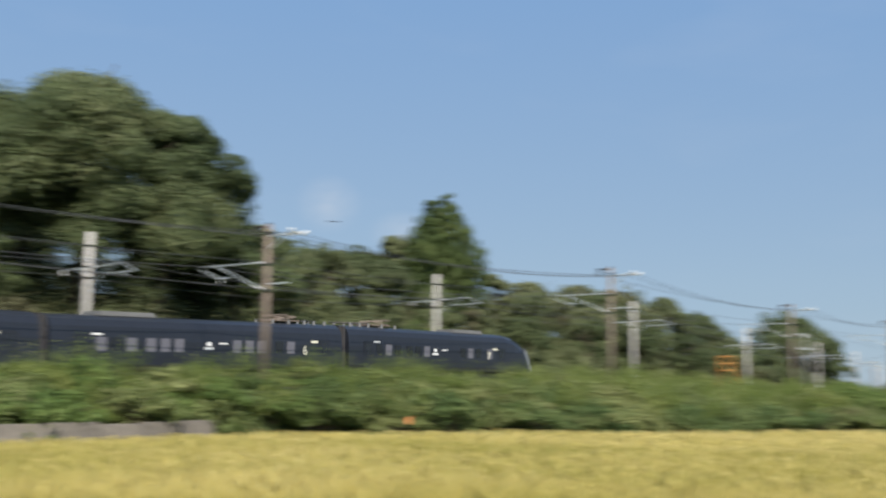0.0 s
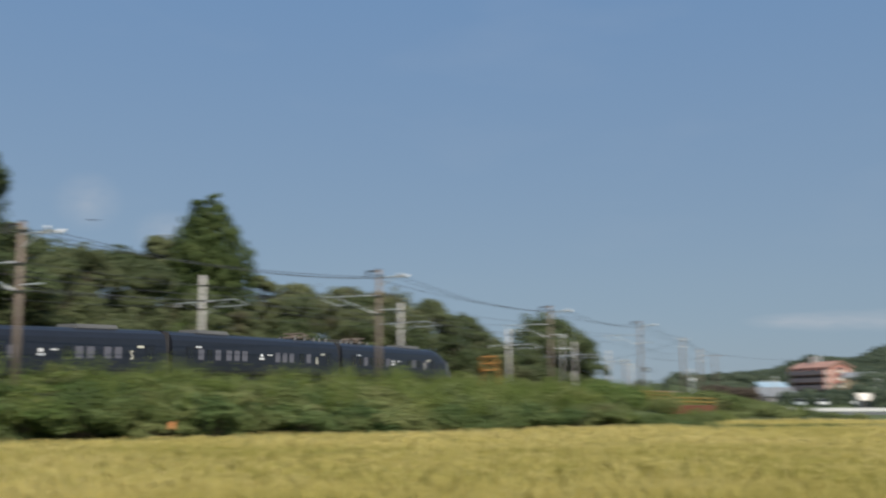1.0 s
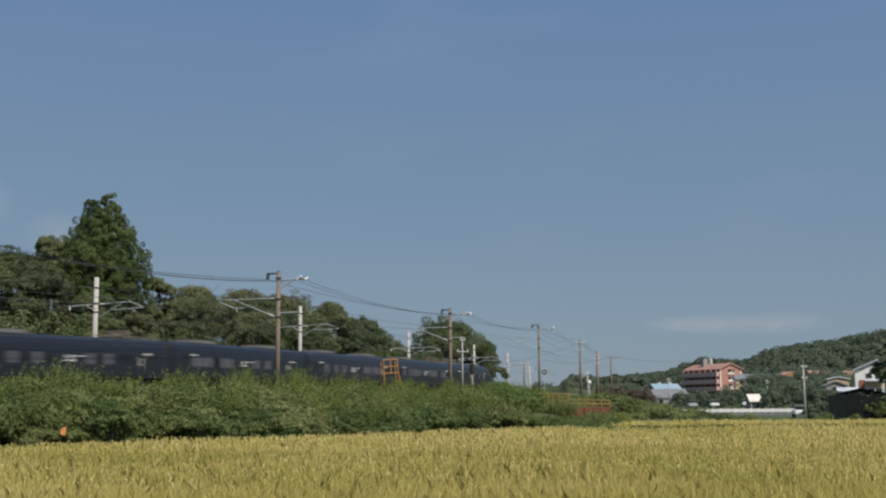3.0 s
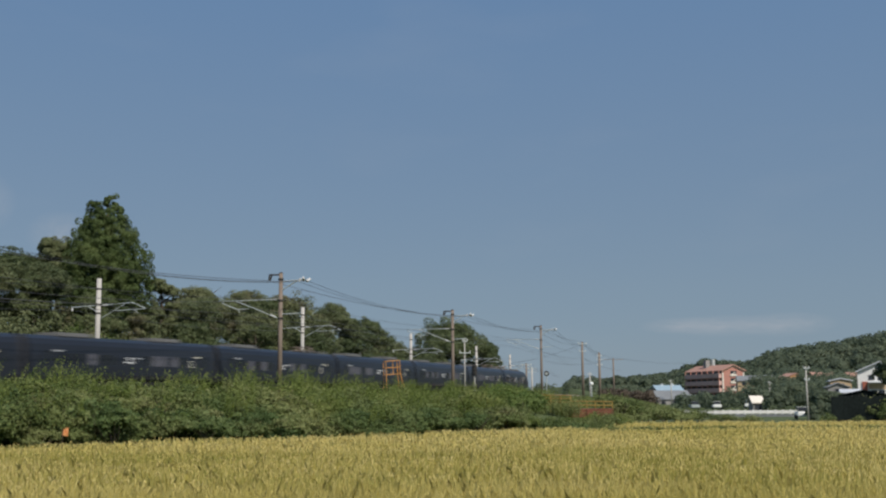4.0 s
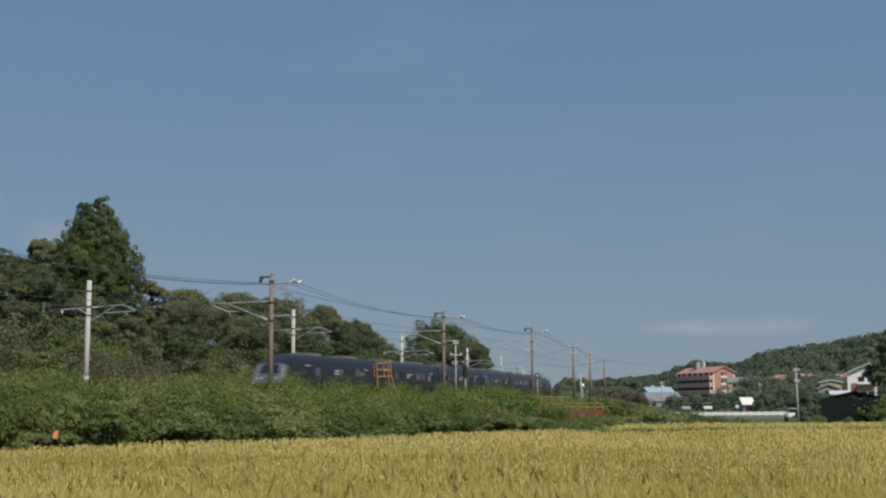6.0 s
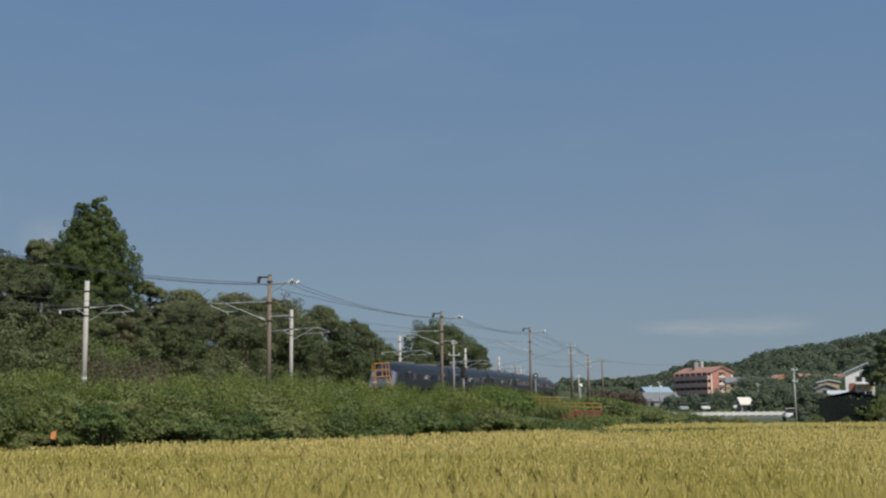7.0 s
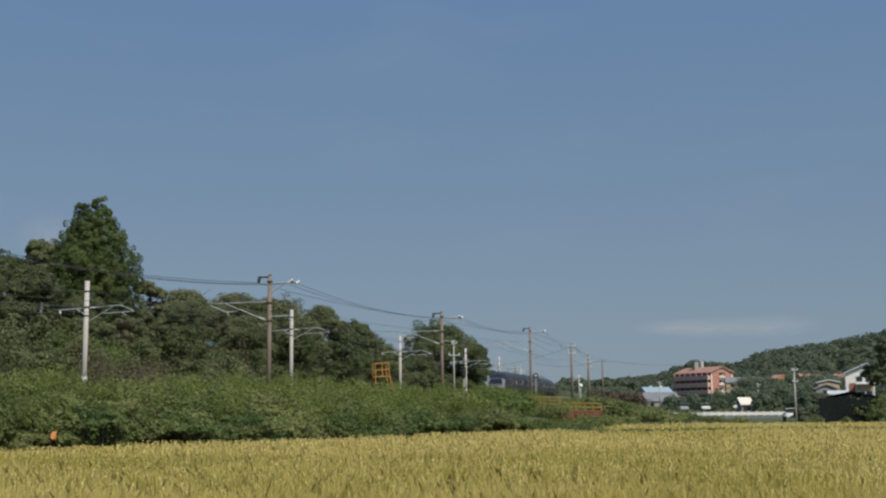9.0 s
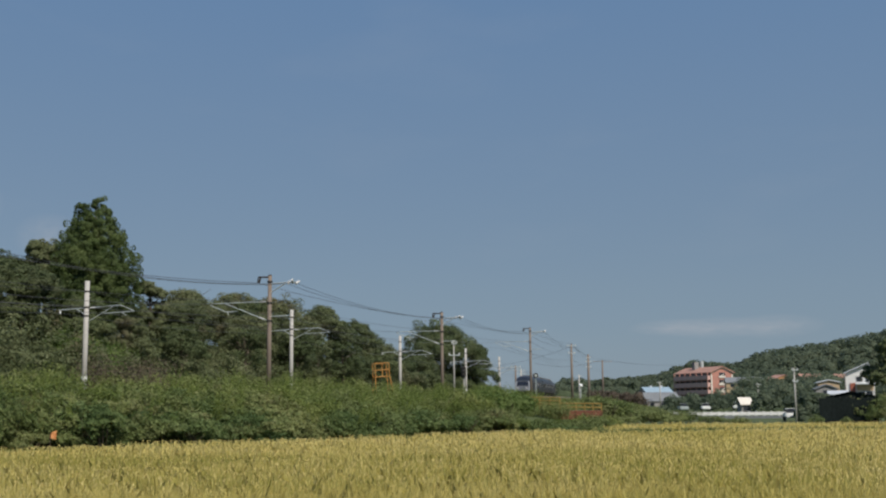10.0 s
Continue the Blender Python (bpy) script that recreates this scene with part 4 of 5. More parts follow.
stalks("dry_brush", pts, 3.3, 0.9, 44, M_DRY, rng, "brown withered brush beside the far track", 0.22)


pts = [(*on_line(rng.uniform(5, 10.5), rng.uniform(-15.5, -12.5)), rng.uniform(5.0, 6.8)) for i in range(30)]
stalks("bright_creeper", pts, 1.5, 0.7, 16, M_CREEPER, rng, "bright green creeper trailing over bushes on the slope", 0.2)
for i in range(11):
    x, y = on_line(rng.uniform(4.5, 11), rng.uniform(-16.0, -12.0))
    size = rng.uniform(1.3, 1.9)
    shrub(x, y, gz(x, y) - 0.2, size, size * rng.uniform(0.8, 1.1), 700 + i, "bush smothered in bright green creeper on the slope", "creeper bushes on the slope", M_CREEPER)
for i in range(9):
    x, y = rng.uniform(2.6, 6.2), rng.uniform(84, 92)
    size = rng.uniform(0.9, 1.5)
    shrub(x, y, gz(x, y) - 0.1, size, size * rng.uniform(0.85, 1.1), 730 + i, "bright green leafy bush at the end of the embankment", "bright bushes on the embankment", M_CREEPER)
pts = [(*on_line(s, rng.uniform(-9.5, -6.5)), 2.7) for s in rng.uniform(-30, 60, 160) if not 0.0 < s < 8.0]
stalks("slope_weeds", pts, 2.0, 0.8, 9, M_WEED, rng, "tall weeds at the foot of the cutting", 0.2)


pts = []
for i in range(420):
    x, y = on_line(rng.uniform(20, 190), rng.uniform(6, 22))
    if y > float(edge_y(x)) + 3 and not (y < 98 and x > 0.06 * y):
        pts.append((x, y, float(ground_z(x, y)) - 0.1))
stalks("embankment_grass", pts, 0.8, 1.1, 9, M_SHRUB, rng, "rough grass and low plants on the embankment", 0.24)


# ---- rice ----
def rice(name, dist, per_m2, blades, width, height, rng, region, label, ears=0.5):
    d0, d1 = dist
    area = 0.5 * radians(70) * (d1 * d1 - d0 * d0)
    n = int(area * per_m2)
    az, d = np.radians(rng.uniform(-44, 26, n)), np.sqrt(rng.uniform(d0 * d0, d1 * d1, n))
    x, y = d * np.sin(az), d * np.cos(az)
    x, y = np.round(x / 0.3) * 0.3 + rng.normal(0, 0.05, n), y
    keep = region(x, y)
    x, y = x[keep], y[keep]
    n = len(x)
    hh = height * (1 + 0.04 * np.sin(x * 0.35 + 1.3 * np.sin(y * 0.23)) + 0.03 * np.sin(y * 0.9 + x * 0.6))
    px, py, ph = (np.repeat(a, blades) for a in (x, y, hh))
    m = len(px)
    a = rng.uniform(0, 6.283, m)
    lean = np.abs(rng.normal(0, 0.075, m)) + 0.015
    h = ph * rng.uniform(0.72, 1.08, m)
    dx, dy = np.cos(a), np.sin(a)
    b = rng.uniform(0, 6.283, m)
    wx, wy = np.cos(b) * width * 0.5, np.sin(b) * width * 0.5
    z0 = 0.25
    base = np.stack([px, py, np.full(m, z0)], 1)
    mid = base + np.stack([dx * lean * 0.45, dy * lean * 0.45, (h - z0) * 0.72], 1)
    tip = base + np.stack([dx * lean * 1.5, dy * lean * 1.5, h - z0], 1)
    w = np.stack([wx, wy, np.zeros(m)], 1)
    v = np.stack([base - w, base + w, mid + w * 0.9, tip, mid - w * 0.9], 1)
    o = part(name, array_mesh(name, v, 5, M_RICE), None)
    tagged(o, label, "rice", kind="stuff")
    # drooping ears
    sel = rng.random(m) < ears
    t, ddx, ddy = tip[sel], dx[sel], dy[sel]
    k = len(t)
    out = np.stack([ddx * 0.10, ddy * 0.10, np.full(k, -0.12) * rng.uniform(0.4, 1.3, k)], 1)
    ww = w[sel] * 1.25
    r0 = t - np.stack([ddx * 0.03, ddy * 0.03, np.full(k, 0.10)], 1)
    v = np.stack([r0, t + ww * 0.8, t + out, t - ww * 0.8], 1)
    o = part("rice_ears", array_mesh("rice_ears", v, 4, M_EAR), None)
    tagged(o, "ripe golden rice ears drooping over the field", "rice", kind="stuff")


def near_plot(x, y):
    far = np.where(x < 8, 999, 69.5 + 0.02 * (x - 8))
    return (y < edge_y(x) - 0.4) & (y < far)


def far_plot(x, y):
    return (x > 9.5) & (y > 75.5) & (y < edge_y(x) - 0.6)


rng = np.random.default_rng(91)
RICE = "ripe yellow-green rice standing in the paddy field"
rice("rice_plants", (11.5, 24), 26, 15, 0.0125, 0.90, rng, near_plot, RICE, 0.14)
rice("rice_plants", (24, 42), 15, 9, 0.022, 0.88, rng, near_plot, RICE, 0.22)
rice("rice_plants", (42, 95), 7, 6, 0.046, 0.88, rng, near_plot, RICE, 0.4)
rice("rice_plants", (72, 110), 6, 6, 0.06, 0.92, rng, far_plot, "ripe rice of a second plot beyond the field bank", 0.5)


def field_bank():
    """Low grassy bank between the two plots."""
    rng = np.random.default_rng(66)
    prof = [(-1.0, 0.0), (-0.45, 0.62), (0.45, 0.64), (1.0, 0.0)]
    xs = np.arange(7.5, 64, 1.5)
    verts, faces = [], []
    for x in xs:
        for o, z in prof:
            verts.append((x, 72.4 + 0.02 * (x - 8) + o, 0.6 * z * rng.uniform(0.9, 1.1) - 0.02))
    for i in range(len(xs) - 1):
        for j in range(3):
            a = i * 4 + j
            faces.append((a, a + 1, a + 5, a + 4))
    me = bpy.data.meshes.new("field_bank")
    me.from_pydata(verts, [], faces)
    tagged(part("field_bank", me, M_GROUND), "low grassy bank between the rice plots", "bank", kind="structure")
    pts = [(rng.uniform(7.5, 62), 72.5 + rng.uniform(-0.3, 0.3), 0.45) for i in range(560)]
    stalks("bank_grass", pts, 0.42, 0.25, 4, M_SHRUB, rng, "rough green grass on the field bank", 0.16)


field_bank()


# ---- trackside things ----
def retaining_wall():
    pts = [(-40.0, -8.0), (-33.6, 9.0), (-28.0, 22.0), (-24.9, 31.2), (-23.4, 37.4), (-22.6, 41.4)]
    w = None
    n = 0
    for a, b in zip(pts, pts[1:]):
        L = math.hypot(b[0] - a[0], b[1] - a[1])
        ang = math.atan2(b[1] - a[1], b[0] - a[0])
        k = max(1, round(L / 2.0))
        for i in range(k):
            u = (i + 0.5) / k
            x, y = a[0] + (b[0] - a[0]) * u, a[1] + (b[1] - a[1]) * u
            if w is None:
                w = thing("retaining_wall", pose(0, 0, 0), "low weathered concrete retaining wall at the field edge", "wall", kind="structure")
            z = 1.3 + 0.05 * math.sin(n * 2.1)
            part("wall_panel", boxm(x, y, z / 2 - 0.2, L / k - 0.03, 0.3, z + 0.4, ang, bevel=0.02), M_CONCRETE, w)
            n += 1


retaining_wall()


def inspection_stand(x, y, z, top, rz):
    """Welded tubular stand with a railed platform and a ladder side."""
    st = thing("inspection_stand", pose(x, y, z, 0, -3.5, rz), "orange steel inspection stand with a railed platform among shrubs", "stand")
    h = top - z
    w0, w1, dp = 0.80, 0.64, 0.5
    hp = h * 0.63
    for sx in (-1, 1):
        for sy in (-1, 1):
            part("leg", rod(bmesh.new(), (sx * w0, sy * dp, -0.4), (sx * w1, sy * dp * 0.8, hp), 0.032, n=8), M_ORANGE, st)
            part("rail_post", rod(bmesh.new(), (sx * w1, sy * dp * 0.8, hp), (sx * w1, sy * dp * 0.8, h), 0.032, n=8), M_ORANGE, st)
    for z_, w in ((hp, w1), (h, w1), (hp + (h - hp) * 0.5, w1), (hp * 0.25, w0 * 0.95)):
        for sy in (-1, 1):
            part("crossbar", rod(bmesh.new(), (-w, sy * dp * 0.85, z_), (w, sy * dp * 0.85, z_), 0.032, n=8), M_ORANGE, st)
        for sx in (-1, 1):
            part("crossbar", rod(bmesh.new(), (sx * w, -dp * 0.85, z_), (sx * w, dp * 0.85, z_), 0.032, n=8), M_ORANGE, st)
    part("platform", boxm(0, 0, hp, 2 * w1 - 0.1, 0.7, 0.05), M_ORANGE, st)
    part("rail_post", rod(bmesh.new(), (0, -dp * 0.8, hp), (0, -dp * 0.8, h), 0.032, n=8), M_ORANGE, st)
    part("brace", rod(bmesh.new(), (w1, -dp, hp), (w0 + 0.2, -dp - 0.3, -0.5), 0.032, n=8), M_ORANGE, st)
    return st


inspection_stand(-5.3, 99.9, 3.0, 6.2, 20)


def utility_pole(x, y, top, label, r=0.14, arms=((0.4, 1.6),), material=None, box_at=None, yaw=15, base=None, tee=False):
    z = gz(x, y) if base is None else base
    p = thing("utility_pole", pose(x, y, z, 0, 0, yaw), label, "utility pole", group="utility poles")
    h = top - z
    part("shaft", rod(bmesh.new(), (0, 0, -0.6), (0, 0, h), r * 1.15, r * 0.8, 12), material or M_POLE_PALE, p, smooth_faces=True)
    for dz, w in arms:
        a = part("crossarm", boxm(0, -0.12, h - dz, w, 0.08, 0.09), M_GALV if not tee else M_POLE_BROWN, p)
        for sx in (-0.45, 0.45):
            part("insulator", rod(bmesh.new(), (sx * w, -0.12, h - dz + 0.04), (sx * w, -0.12, h - dz + 0.24), 0.07, 0.05, 8), M_PORCELAIN, a)
    if box_at:
        part("transformer", rod(bmesh.new(), (0.35, 0, h - box_at - 0.4), (0.35, 0, h - box_at + 0.4), 0.26, n=14), M_GALV, p)
    return p


utility_pole(1.2, 118.0, 9.2, "slim pale trackside pole with small crossarms", 0.075, ((0.35, 0.5), (1.55, 1.2)))
utility_pole(21.0, 183.8, 12.2, "brown trackside pole with crossarms and insulators", 0.20, ((0.3, 1.6), (1.5, 1.2)), M_POLE_BROWN)
utility_pole(25.6, 198.4, 11.1, "grey-brown trackside pole with stacked fittings", 0.22, ((0.6, 0.8), (1.3, 1.0), (2.2, 0.9)), M_POLE_BROWN)
utility_pole(36.4, 257.4, 12.3, "distant tee-shaped power pole", 0.2, ((0.25, 4.6),), M_POLE_BROWN, tee=True)
utility_pole(14.8, 229.5, 10.4, "distant trackside pole beyond the bend", 0.2, ((0.3, 2.2),), M_POLE_BROWN)
utility_pole(16.6, 239.4, 9.8, "distant pale trackside pole beyond the bend", 0.2, ((0.3, 1.8), (0.9, 1.8)))
utility_pole(29.9, 248.2, 8.9, "distant slim pale pole beside the track", 0.15, ((0.4, 1.2),))
utility_pole(38.6, 124.2, 6.2, "grey concrete power pole in front of the town", 0.09, ((0.25, 0.7), (1.5, 0.6)))
utility_pole(67.0, 240.9, 6.6, "slim grey power pole among the town trees", 0.15, ((0.3, 1.4),))
utility_pole(57.5, 300.0, 8.2, "slim distant power pole near the blue roof", 0.15, ((0.3, 1.4),))
wire([(36.4 - 16, 250.0, 11.6), (36.4, 257.4, 12.5), (100.0, 449.0, 18.5)], 1.2, 0.03, "long power line to the apartment building", "power_line")
wire([(9.6, 195.6, 9.2), (21.0, 183.8, 11.8), (36.4, 257.4, 12.5)], 0.4, 0.02, "power line between trackside poles", "power_line")
wire([(12.2, 157.1, 12.6), (21.0, 183.8, 12.3), (25.6, 198.4, 11.0)], 0.35, 0.018, "power line between trackside poles", "power_line")
wire([(12.2, 157.1, 9.6), (21.0, 183.8, 9.6), (38.0, 257.4, 9.6)], 0.4, 0.018, "power line between trackside poles", "power_line")


def signal_post(x, y, z, top):
    p = thing("railway_signal", pose(x, y, z, 0, 0, -12), "dark railway signal head on a slim pale post", "signal")
    h = top - z
    part("post", rod(bmesh.new(), (0, 0, -0.5), (0, 0, h), 0.07, n=10), M_POLE_PALE, p)
    hd = part("signal_head", boxm(0, -0.1, h - 0.2, 0.5, 0.25, 1.1, bevel=0.08), M_DARKSTEEL, p, "black signal head")
    for i in range(3):
        part("lens", rod(bmesh.new(), (0, -0.24, h + 0.12 - i * 0.32), (0, -0.2, h + 0.12 - i * 0.32), 0.1, n=14), M_TINT, hd)
        part("visor", rod(bmesh.new(), (0, -0.36, h + 0.21 - i * 0.32), (0, -0.22, h + 0.23 - i * 0.32), 0.11, 0.11, 10), M_DARKSTEEL, hd)


signal_post(2.1, 112.0, 3.0, 5.9)


def round_marker(x, y, z, zc):
    p = thing("round_signal", pose(x, y, z, 0, 0, -5), "round dark-rimmed repeater signal on a post", "signal")
    h = zc - z
    part("post", rod(bmesh.new(), (0, 0.05, -0.5), (0, 0.05, h), 0.06, n=8), M_GALV, p)
    part("disc", rod(bmesh.new(), (0, -0.06, h), (0, 0.02, h), 0.34, n=24), M_DARKSTEEL, p, "dark round backplate")
    part("face", rod(bmesh.new(), (0, -0.09, h), (0, -0.06, h), 0.16, n=20), M_GALV, p, "pale round face")


round_marker(12.3, 149.5, 2.6, 6.25)
part_ball = thing("white_globe_lamp", pose(29.0, 238.2, 3.0), "white globe on a slim post beside the track", "lamp")
bmx = bmesh.new()
bmesh.ops.create_uvsphere(bmx, u_segments=14, v_segments=10, radius=0.42, matrix=Matrix.Translation((0, 0, 3.3)))
part("globe", bmx, M_WHITE, part_ball, smooth_faces=True)
part("post", rod(bmesh.new(), (0, 0, -0.5), (0, 0, 3.0), 0.1, n=8), M_GALV, part_ball)

# small marker flag in the shrubs
fl = thing("marker_flag", pose(-15.3, 44.4, 0.15, 0, 0, 40), "small orange cloth marker flag on a cane", "flag")
part("cane", rod(bmesh.new(), (0, 0, -0.3), (0, 0, 1.4), 0.012, n=6), M_BARK, fl)
bmx = bmesh.new()
fv = [[bmx.verts.new((0.02 + 0.07 * i, 0.04 * math.sin(i * 1.3 + j), 1.38 - 0.075 * j + 0.03 * i - 0.015 * i * j)) for i in range(4)] for j in range(4)]
for j in range(3):
    for i in range(3):
        bmx.faces.new((fv[j][i], fv[j][i + 1], fv[j + 1][i + 1], fv[j + 1][i]))
bmesh.ops.solidify(bmx, geom=bmx.faces[:], thickness=0.006)
M_FLAG = mat("orange_cloth", (0.85, 0.40, 0.16), 0.8, vary=0.1)
part("cloth", bmx, M_FLAG, fl, "bright orange cloth")


def culvert_bridge():
    """Rust-red girder over a ditch with yellow tubular railings, half grown over."""
    br = thing("footbridge", pose(0, 0, 0), "rust-red girder footbridge with yellow railings overgrown by vines", "bridge")
    a, b = Vector((9.6, 93.6, 1.62)), Vector((12.9, 92.4, 1.55))
    d = (b - a).normalized()
    ang = math.atan2(d.y, d.x)
    c = (a + b) / 2
    part("girder", boxm(c.x, c.y, c.z, (b - a).length, 0.35, 0.7, ang, 0.03), M_RUST, br, "rust-red girder")
    part("deck", boxm(c.x, c.y + 0.9, c.z + 0.3, (b - a).length, 1.5, 0.12, ang), M_CONCRETE, br)
    for i in range(6):
        p = a.lerp(b, i / 5)
        part("stiffener", boxm(p.x, p.y - 0.22, p.z, 0.07, 0.1, 0.66, ang), M_RUST, br)
        part("railing_post", rod(bmesh.new(), (p.x, p.y, p.z + 0.35), (p.x, p.y, p.z + 0.95), 0.04, n=6), M_YELLOW, br)
    for dz in (0.62, 0.93):
        part("railing_bar", rod(bmesh.new(), a + Vector((0, 0, dz)), b + Vector((0, 0, dz)), 0.045, n=6), M_YELLOW, br)
    part("panel", boxm(a.x - 0.2, a.y - 0.1, a.z - 0.1, 0.9, 0.2, 0.5, ang + 0.3), M_RUST, br)
    w = thing("guard_rail", pose(0, 0, 0), "yellow tubular guard rail beside the embankment", "railing")
    a, b = Vector((6.6, 96.6, 2.15)), Vector((9.7, 94.2, 2.05))
    for i in range(5):
        p = a.lerp(b, i / 4)
        part("railing_post", rod(bmesh.new(), p - Vector((0, 0, 0.6)), p + Vector((0, 0, 0.97)), 0.05, n=6), M_YELLOW, w)
    for dz in (0.15, 0.42, 0.7, 0.95):
        part("railing_bar", rod(bmesh.new(), a + Vector((0, 0, dz)), b + Vector((0, 0, dz)), 0.04, n=6), M_YELLOW, w)


culvert_bridge()
rng = np.random.default_rng(321)
pts = [(rng.uniform(5.6, 10.2), rng.uniform(92.0, 93.6), rng.uniform(1.2, 1.75)) for i in range(46)] + \
      [(rng.uniform(9.8, 13.4), rng.uniform(90.6, 91.8), rng.uniform(0.5, 0.9)) for i in range(26)]
stalks("vines", pts, 0.95, 0.4, 12, M_SHRUB, rng, "green vines climbing over the footbridge and its railings", 0.13)
for (x, y, z, c) in ((5.7, 79.8, 0.2, M_RUST), (10.8, 91.4, 0.3, M_RUST)):
    cn = thing("marker_block", pose(x, y, z), "low red-painted marker block at the field edge", "marker")
    part("block", boxm(0, 0, 0.3, 0.75, 0.3, 0.55, bevel=0.05), c, cn)
    part("foot", boxm(0, 0, 0.02, 0.9, 0.45, 0.06), M_CONCRETE, cn)
mp = thing("boundary_post", pose(6.5, 97.8, 0.9), "short white boundary post in the grass", "post")
part("post", boxm(0, 0, 0.4, 0.13, 0.13, 1.0, bevel=0.02), M_WHITE, mp)
part("cap", boxm(0, 0, 0.92, 0.15, 0.15, 0.05), M_RUST, mp)


# bird gliding far off over the wood
bd = thing("bird", pose(-46.8, 110.5, 20.8, 0, 0, 20), "dark bird gliding over the wood", "bird")
M_BIRD = mat("dark_feathers", (0.05, 0.045, 0.04), 0.9)
part("body", rod(bmesh.new(), (0, -0.2, 0), (0, 0.25, 0.02), 0.07, 0.03, 8), M_BIRD, bd)
for sx in (-1, 1):
    bmx = bmesh.new()
    v = [bmx.verts.new(p) for p in ((sx * 0.04, -0.1, 0.03), (sx * 0.4, -0.13, 0.1), (sx * 0.78, 0.03, 0.05), (sx * 0.42, 0.1, 0.08), (sx * 0.04, 0.12, 0.03))]
    bmx.faces.new(v)
    bmesh.ops.solidify(bmx, geom=bmx.faces[:], thickness=0.02)
    part("wing", bmx, M_BIRD, bd)


# ---- the town ----
M_BRICKPINK = mat("salmon_render", (0.44, 0.21, 0.165), 0.85, vary=0.10, scale=0.5)
M_TILE = mat("salmon_tile_roof", (0.42, 0.235, 0.18), 0.85, vary=0.15, scale=1.0)
M_CREAMWALL = mat("cream_trim", (0.72, 0.66, 0.58), 0.8, vary=0.06)
M_BALC = mat("balcony_render", (0.62, 0.39, 0.34), 0.85, vary=0.1)
# window glass; also the painted shade of gallery, stair and terrace
M_SHADEGLASS = mat("dark_glass_and_shade", (0.04, 0.045, 0.055), 0.2, vary=0.1, spec=0.6)
M_BLUEROOF = mat("pale_blue_metal_roof", (0.30, 0.40, 0.47), 0.6, 0.1, vary=0.08)
M_GREYTILE = mat("grey_tile_roof", (0.19, 0.20, 0.21), 0.8, vary=0.2, scale=1.5)
M_GREYWALL = mat("grey_plaster", (0.27, 0.26, 0.25), 0.9, vary=0.12)
M_TANWALL = mat("tan_plaster", (0.48, 0.35, 0.22), 0.9, vary=0.12)
M_WHITEWALL = mat("white_plaster", (0.78, 0.76, 0.73), 0.8, vary=0.06)
M_REDWALL = mat("red_brick_wall", (0.36, 0.12, 0.08), 0.9, vary=0.2)
M_ORWALL = mat("orange_plaster", (0.48, 0.26, 0.12), 0.9, vary=0.1)
M_WHITEROOF = mat("white_metal_roof", (0.55, 0.57, 0.60), 0.5, 0.1, vary=0.06)
M_NET = mat("dark_shade_net", (0.016, 0.021, 0.020), 0.95, vary=0.4, scale=1.5, spec=0.08)


def gable_prism(w, d, h, rh, over=0.3, t=0.18):
    """Two roof slabs with thickness, ridge along local y."""
    out = []
    for sx in (-1, 1):
        bm = bmesh.new()
        e = (sx * (w / 2 + over), h - over * rh / (w / 2))
        q = [(e[0], e[1]), (0, h + rh), (0, h + rh + t), (e[0], e[1] + t)]
        a = [bm.verts.new((x, -d / 2 - over, z)) for x, z in q]
        b = [bm.verts.new((x, d / 2 + over, z)) for x, z in q]
        bm.faces.new(a)
        bm.faces.new(b[::-1])
        for i in range(4):
            j = (i + 1) % 4
            bm.faces.new((a[i], b[i], b[j], a[j]))
        bmesh.ops.recalc_face_normals(bm, faces=bm.faces)
        out.append(bm)
    return out


def gable_walls(w, d, h, rh):
    bm = bmesh.new()
    q = [(-w / 2, -2.0), (w / 2, -2.0), (w / 2, h), (0, h + rh), (-w / 2, h)]
    a = [bm.verts.new((x, -d / 2, z)) for x, z in q]
    b = [bm.verts.new((x, d / 2, z)) for x, z in q]
    bm.faces.new(a)
    bm.faces.new(b[::-1])
    for i in range(5):
        j = (i + 1) % 5
        bm.faces.new((a[i], b[i], b[j], a[j]))
    bmesh.ops.recalc_face_normals(bm, faces=bm.faces)
    return bm


def window(parent, x, y, z, w, h, along="x"):
    sx, sy = (w, 0.08) if along == "x" else (0.08, w)
    f = part("window", boxm(x, y, z, sx + (0.14 if along == "x" else 0), sy + (0.14 if along == "y" else 0), h + 0.14), M_GREYWALL, parent)
    e = 0.03
    part("pane", boxm(x, y, z, sx + (0 if along == "x" else 2 * e), sy + (0 if along == "y" else 2 * e), h), M_SHADEGLASS, f)


def house(x, y, rz, w, d, wall_h, roof_h, wall, roof, label, rows=1, base=None):
    z = gz(x, y) if base is None else base
    t = thing("house", pose(x, y, z, 0, 0, rz), label, "house", group="houses of the town")
    part("wall", gable_walls(w, d, wall_h, roof_h), wall, t)
    for bm in gable_prism(w, d, wall_h, roof_h):
        part("roof", bm, roof, t)
    for r in range(rows):
        zz = wall_h * (r + 0.55) / rows
        for i in range(max(1, int(w / 2.4))):
            window(t, -w / 2 + w * (i + 0.5) / max(1, int(w / 2.4)), -d / 2 - 0.03, zz, 1.1, 1.0, "x")
        for i in range(max(1, int(d / 2.8))):
            for sx in (-1, 1):
                window(t, sx * (w / 2 + 0.03), -d / 2 + d * (i + 0.5) / max(1, int(d / 2.8)), zz, 1.1, 1.0, "y")
    return t


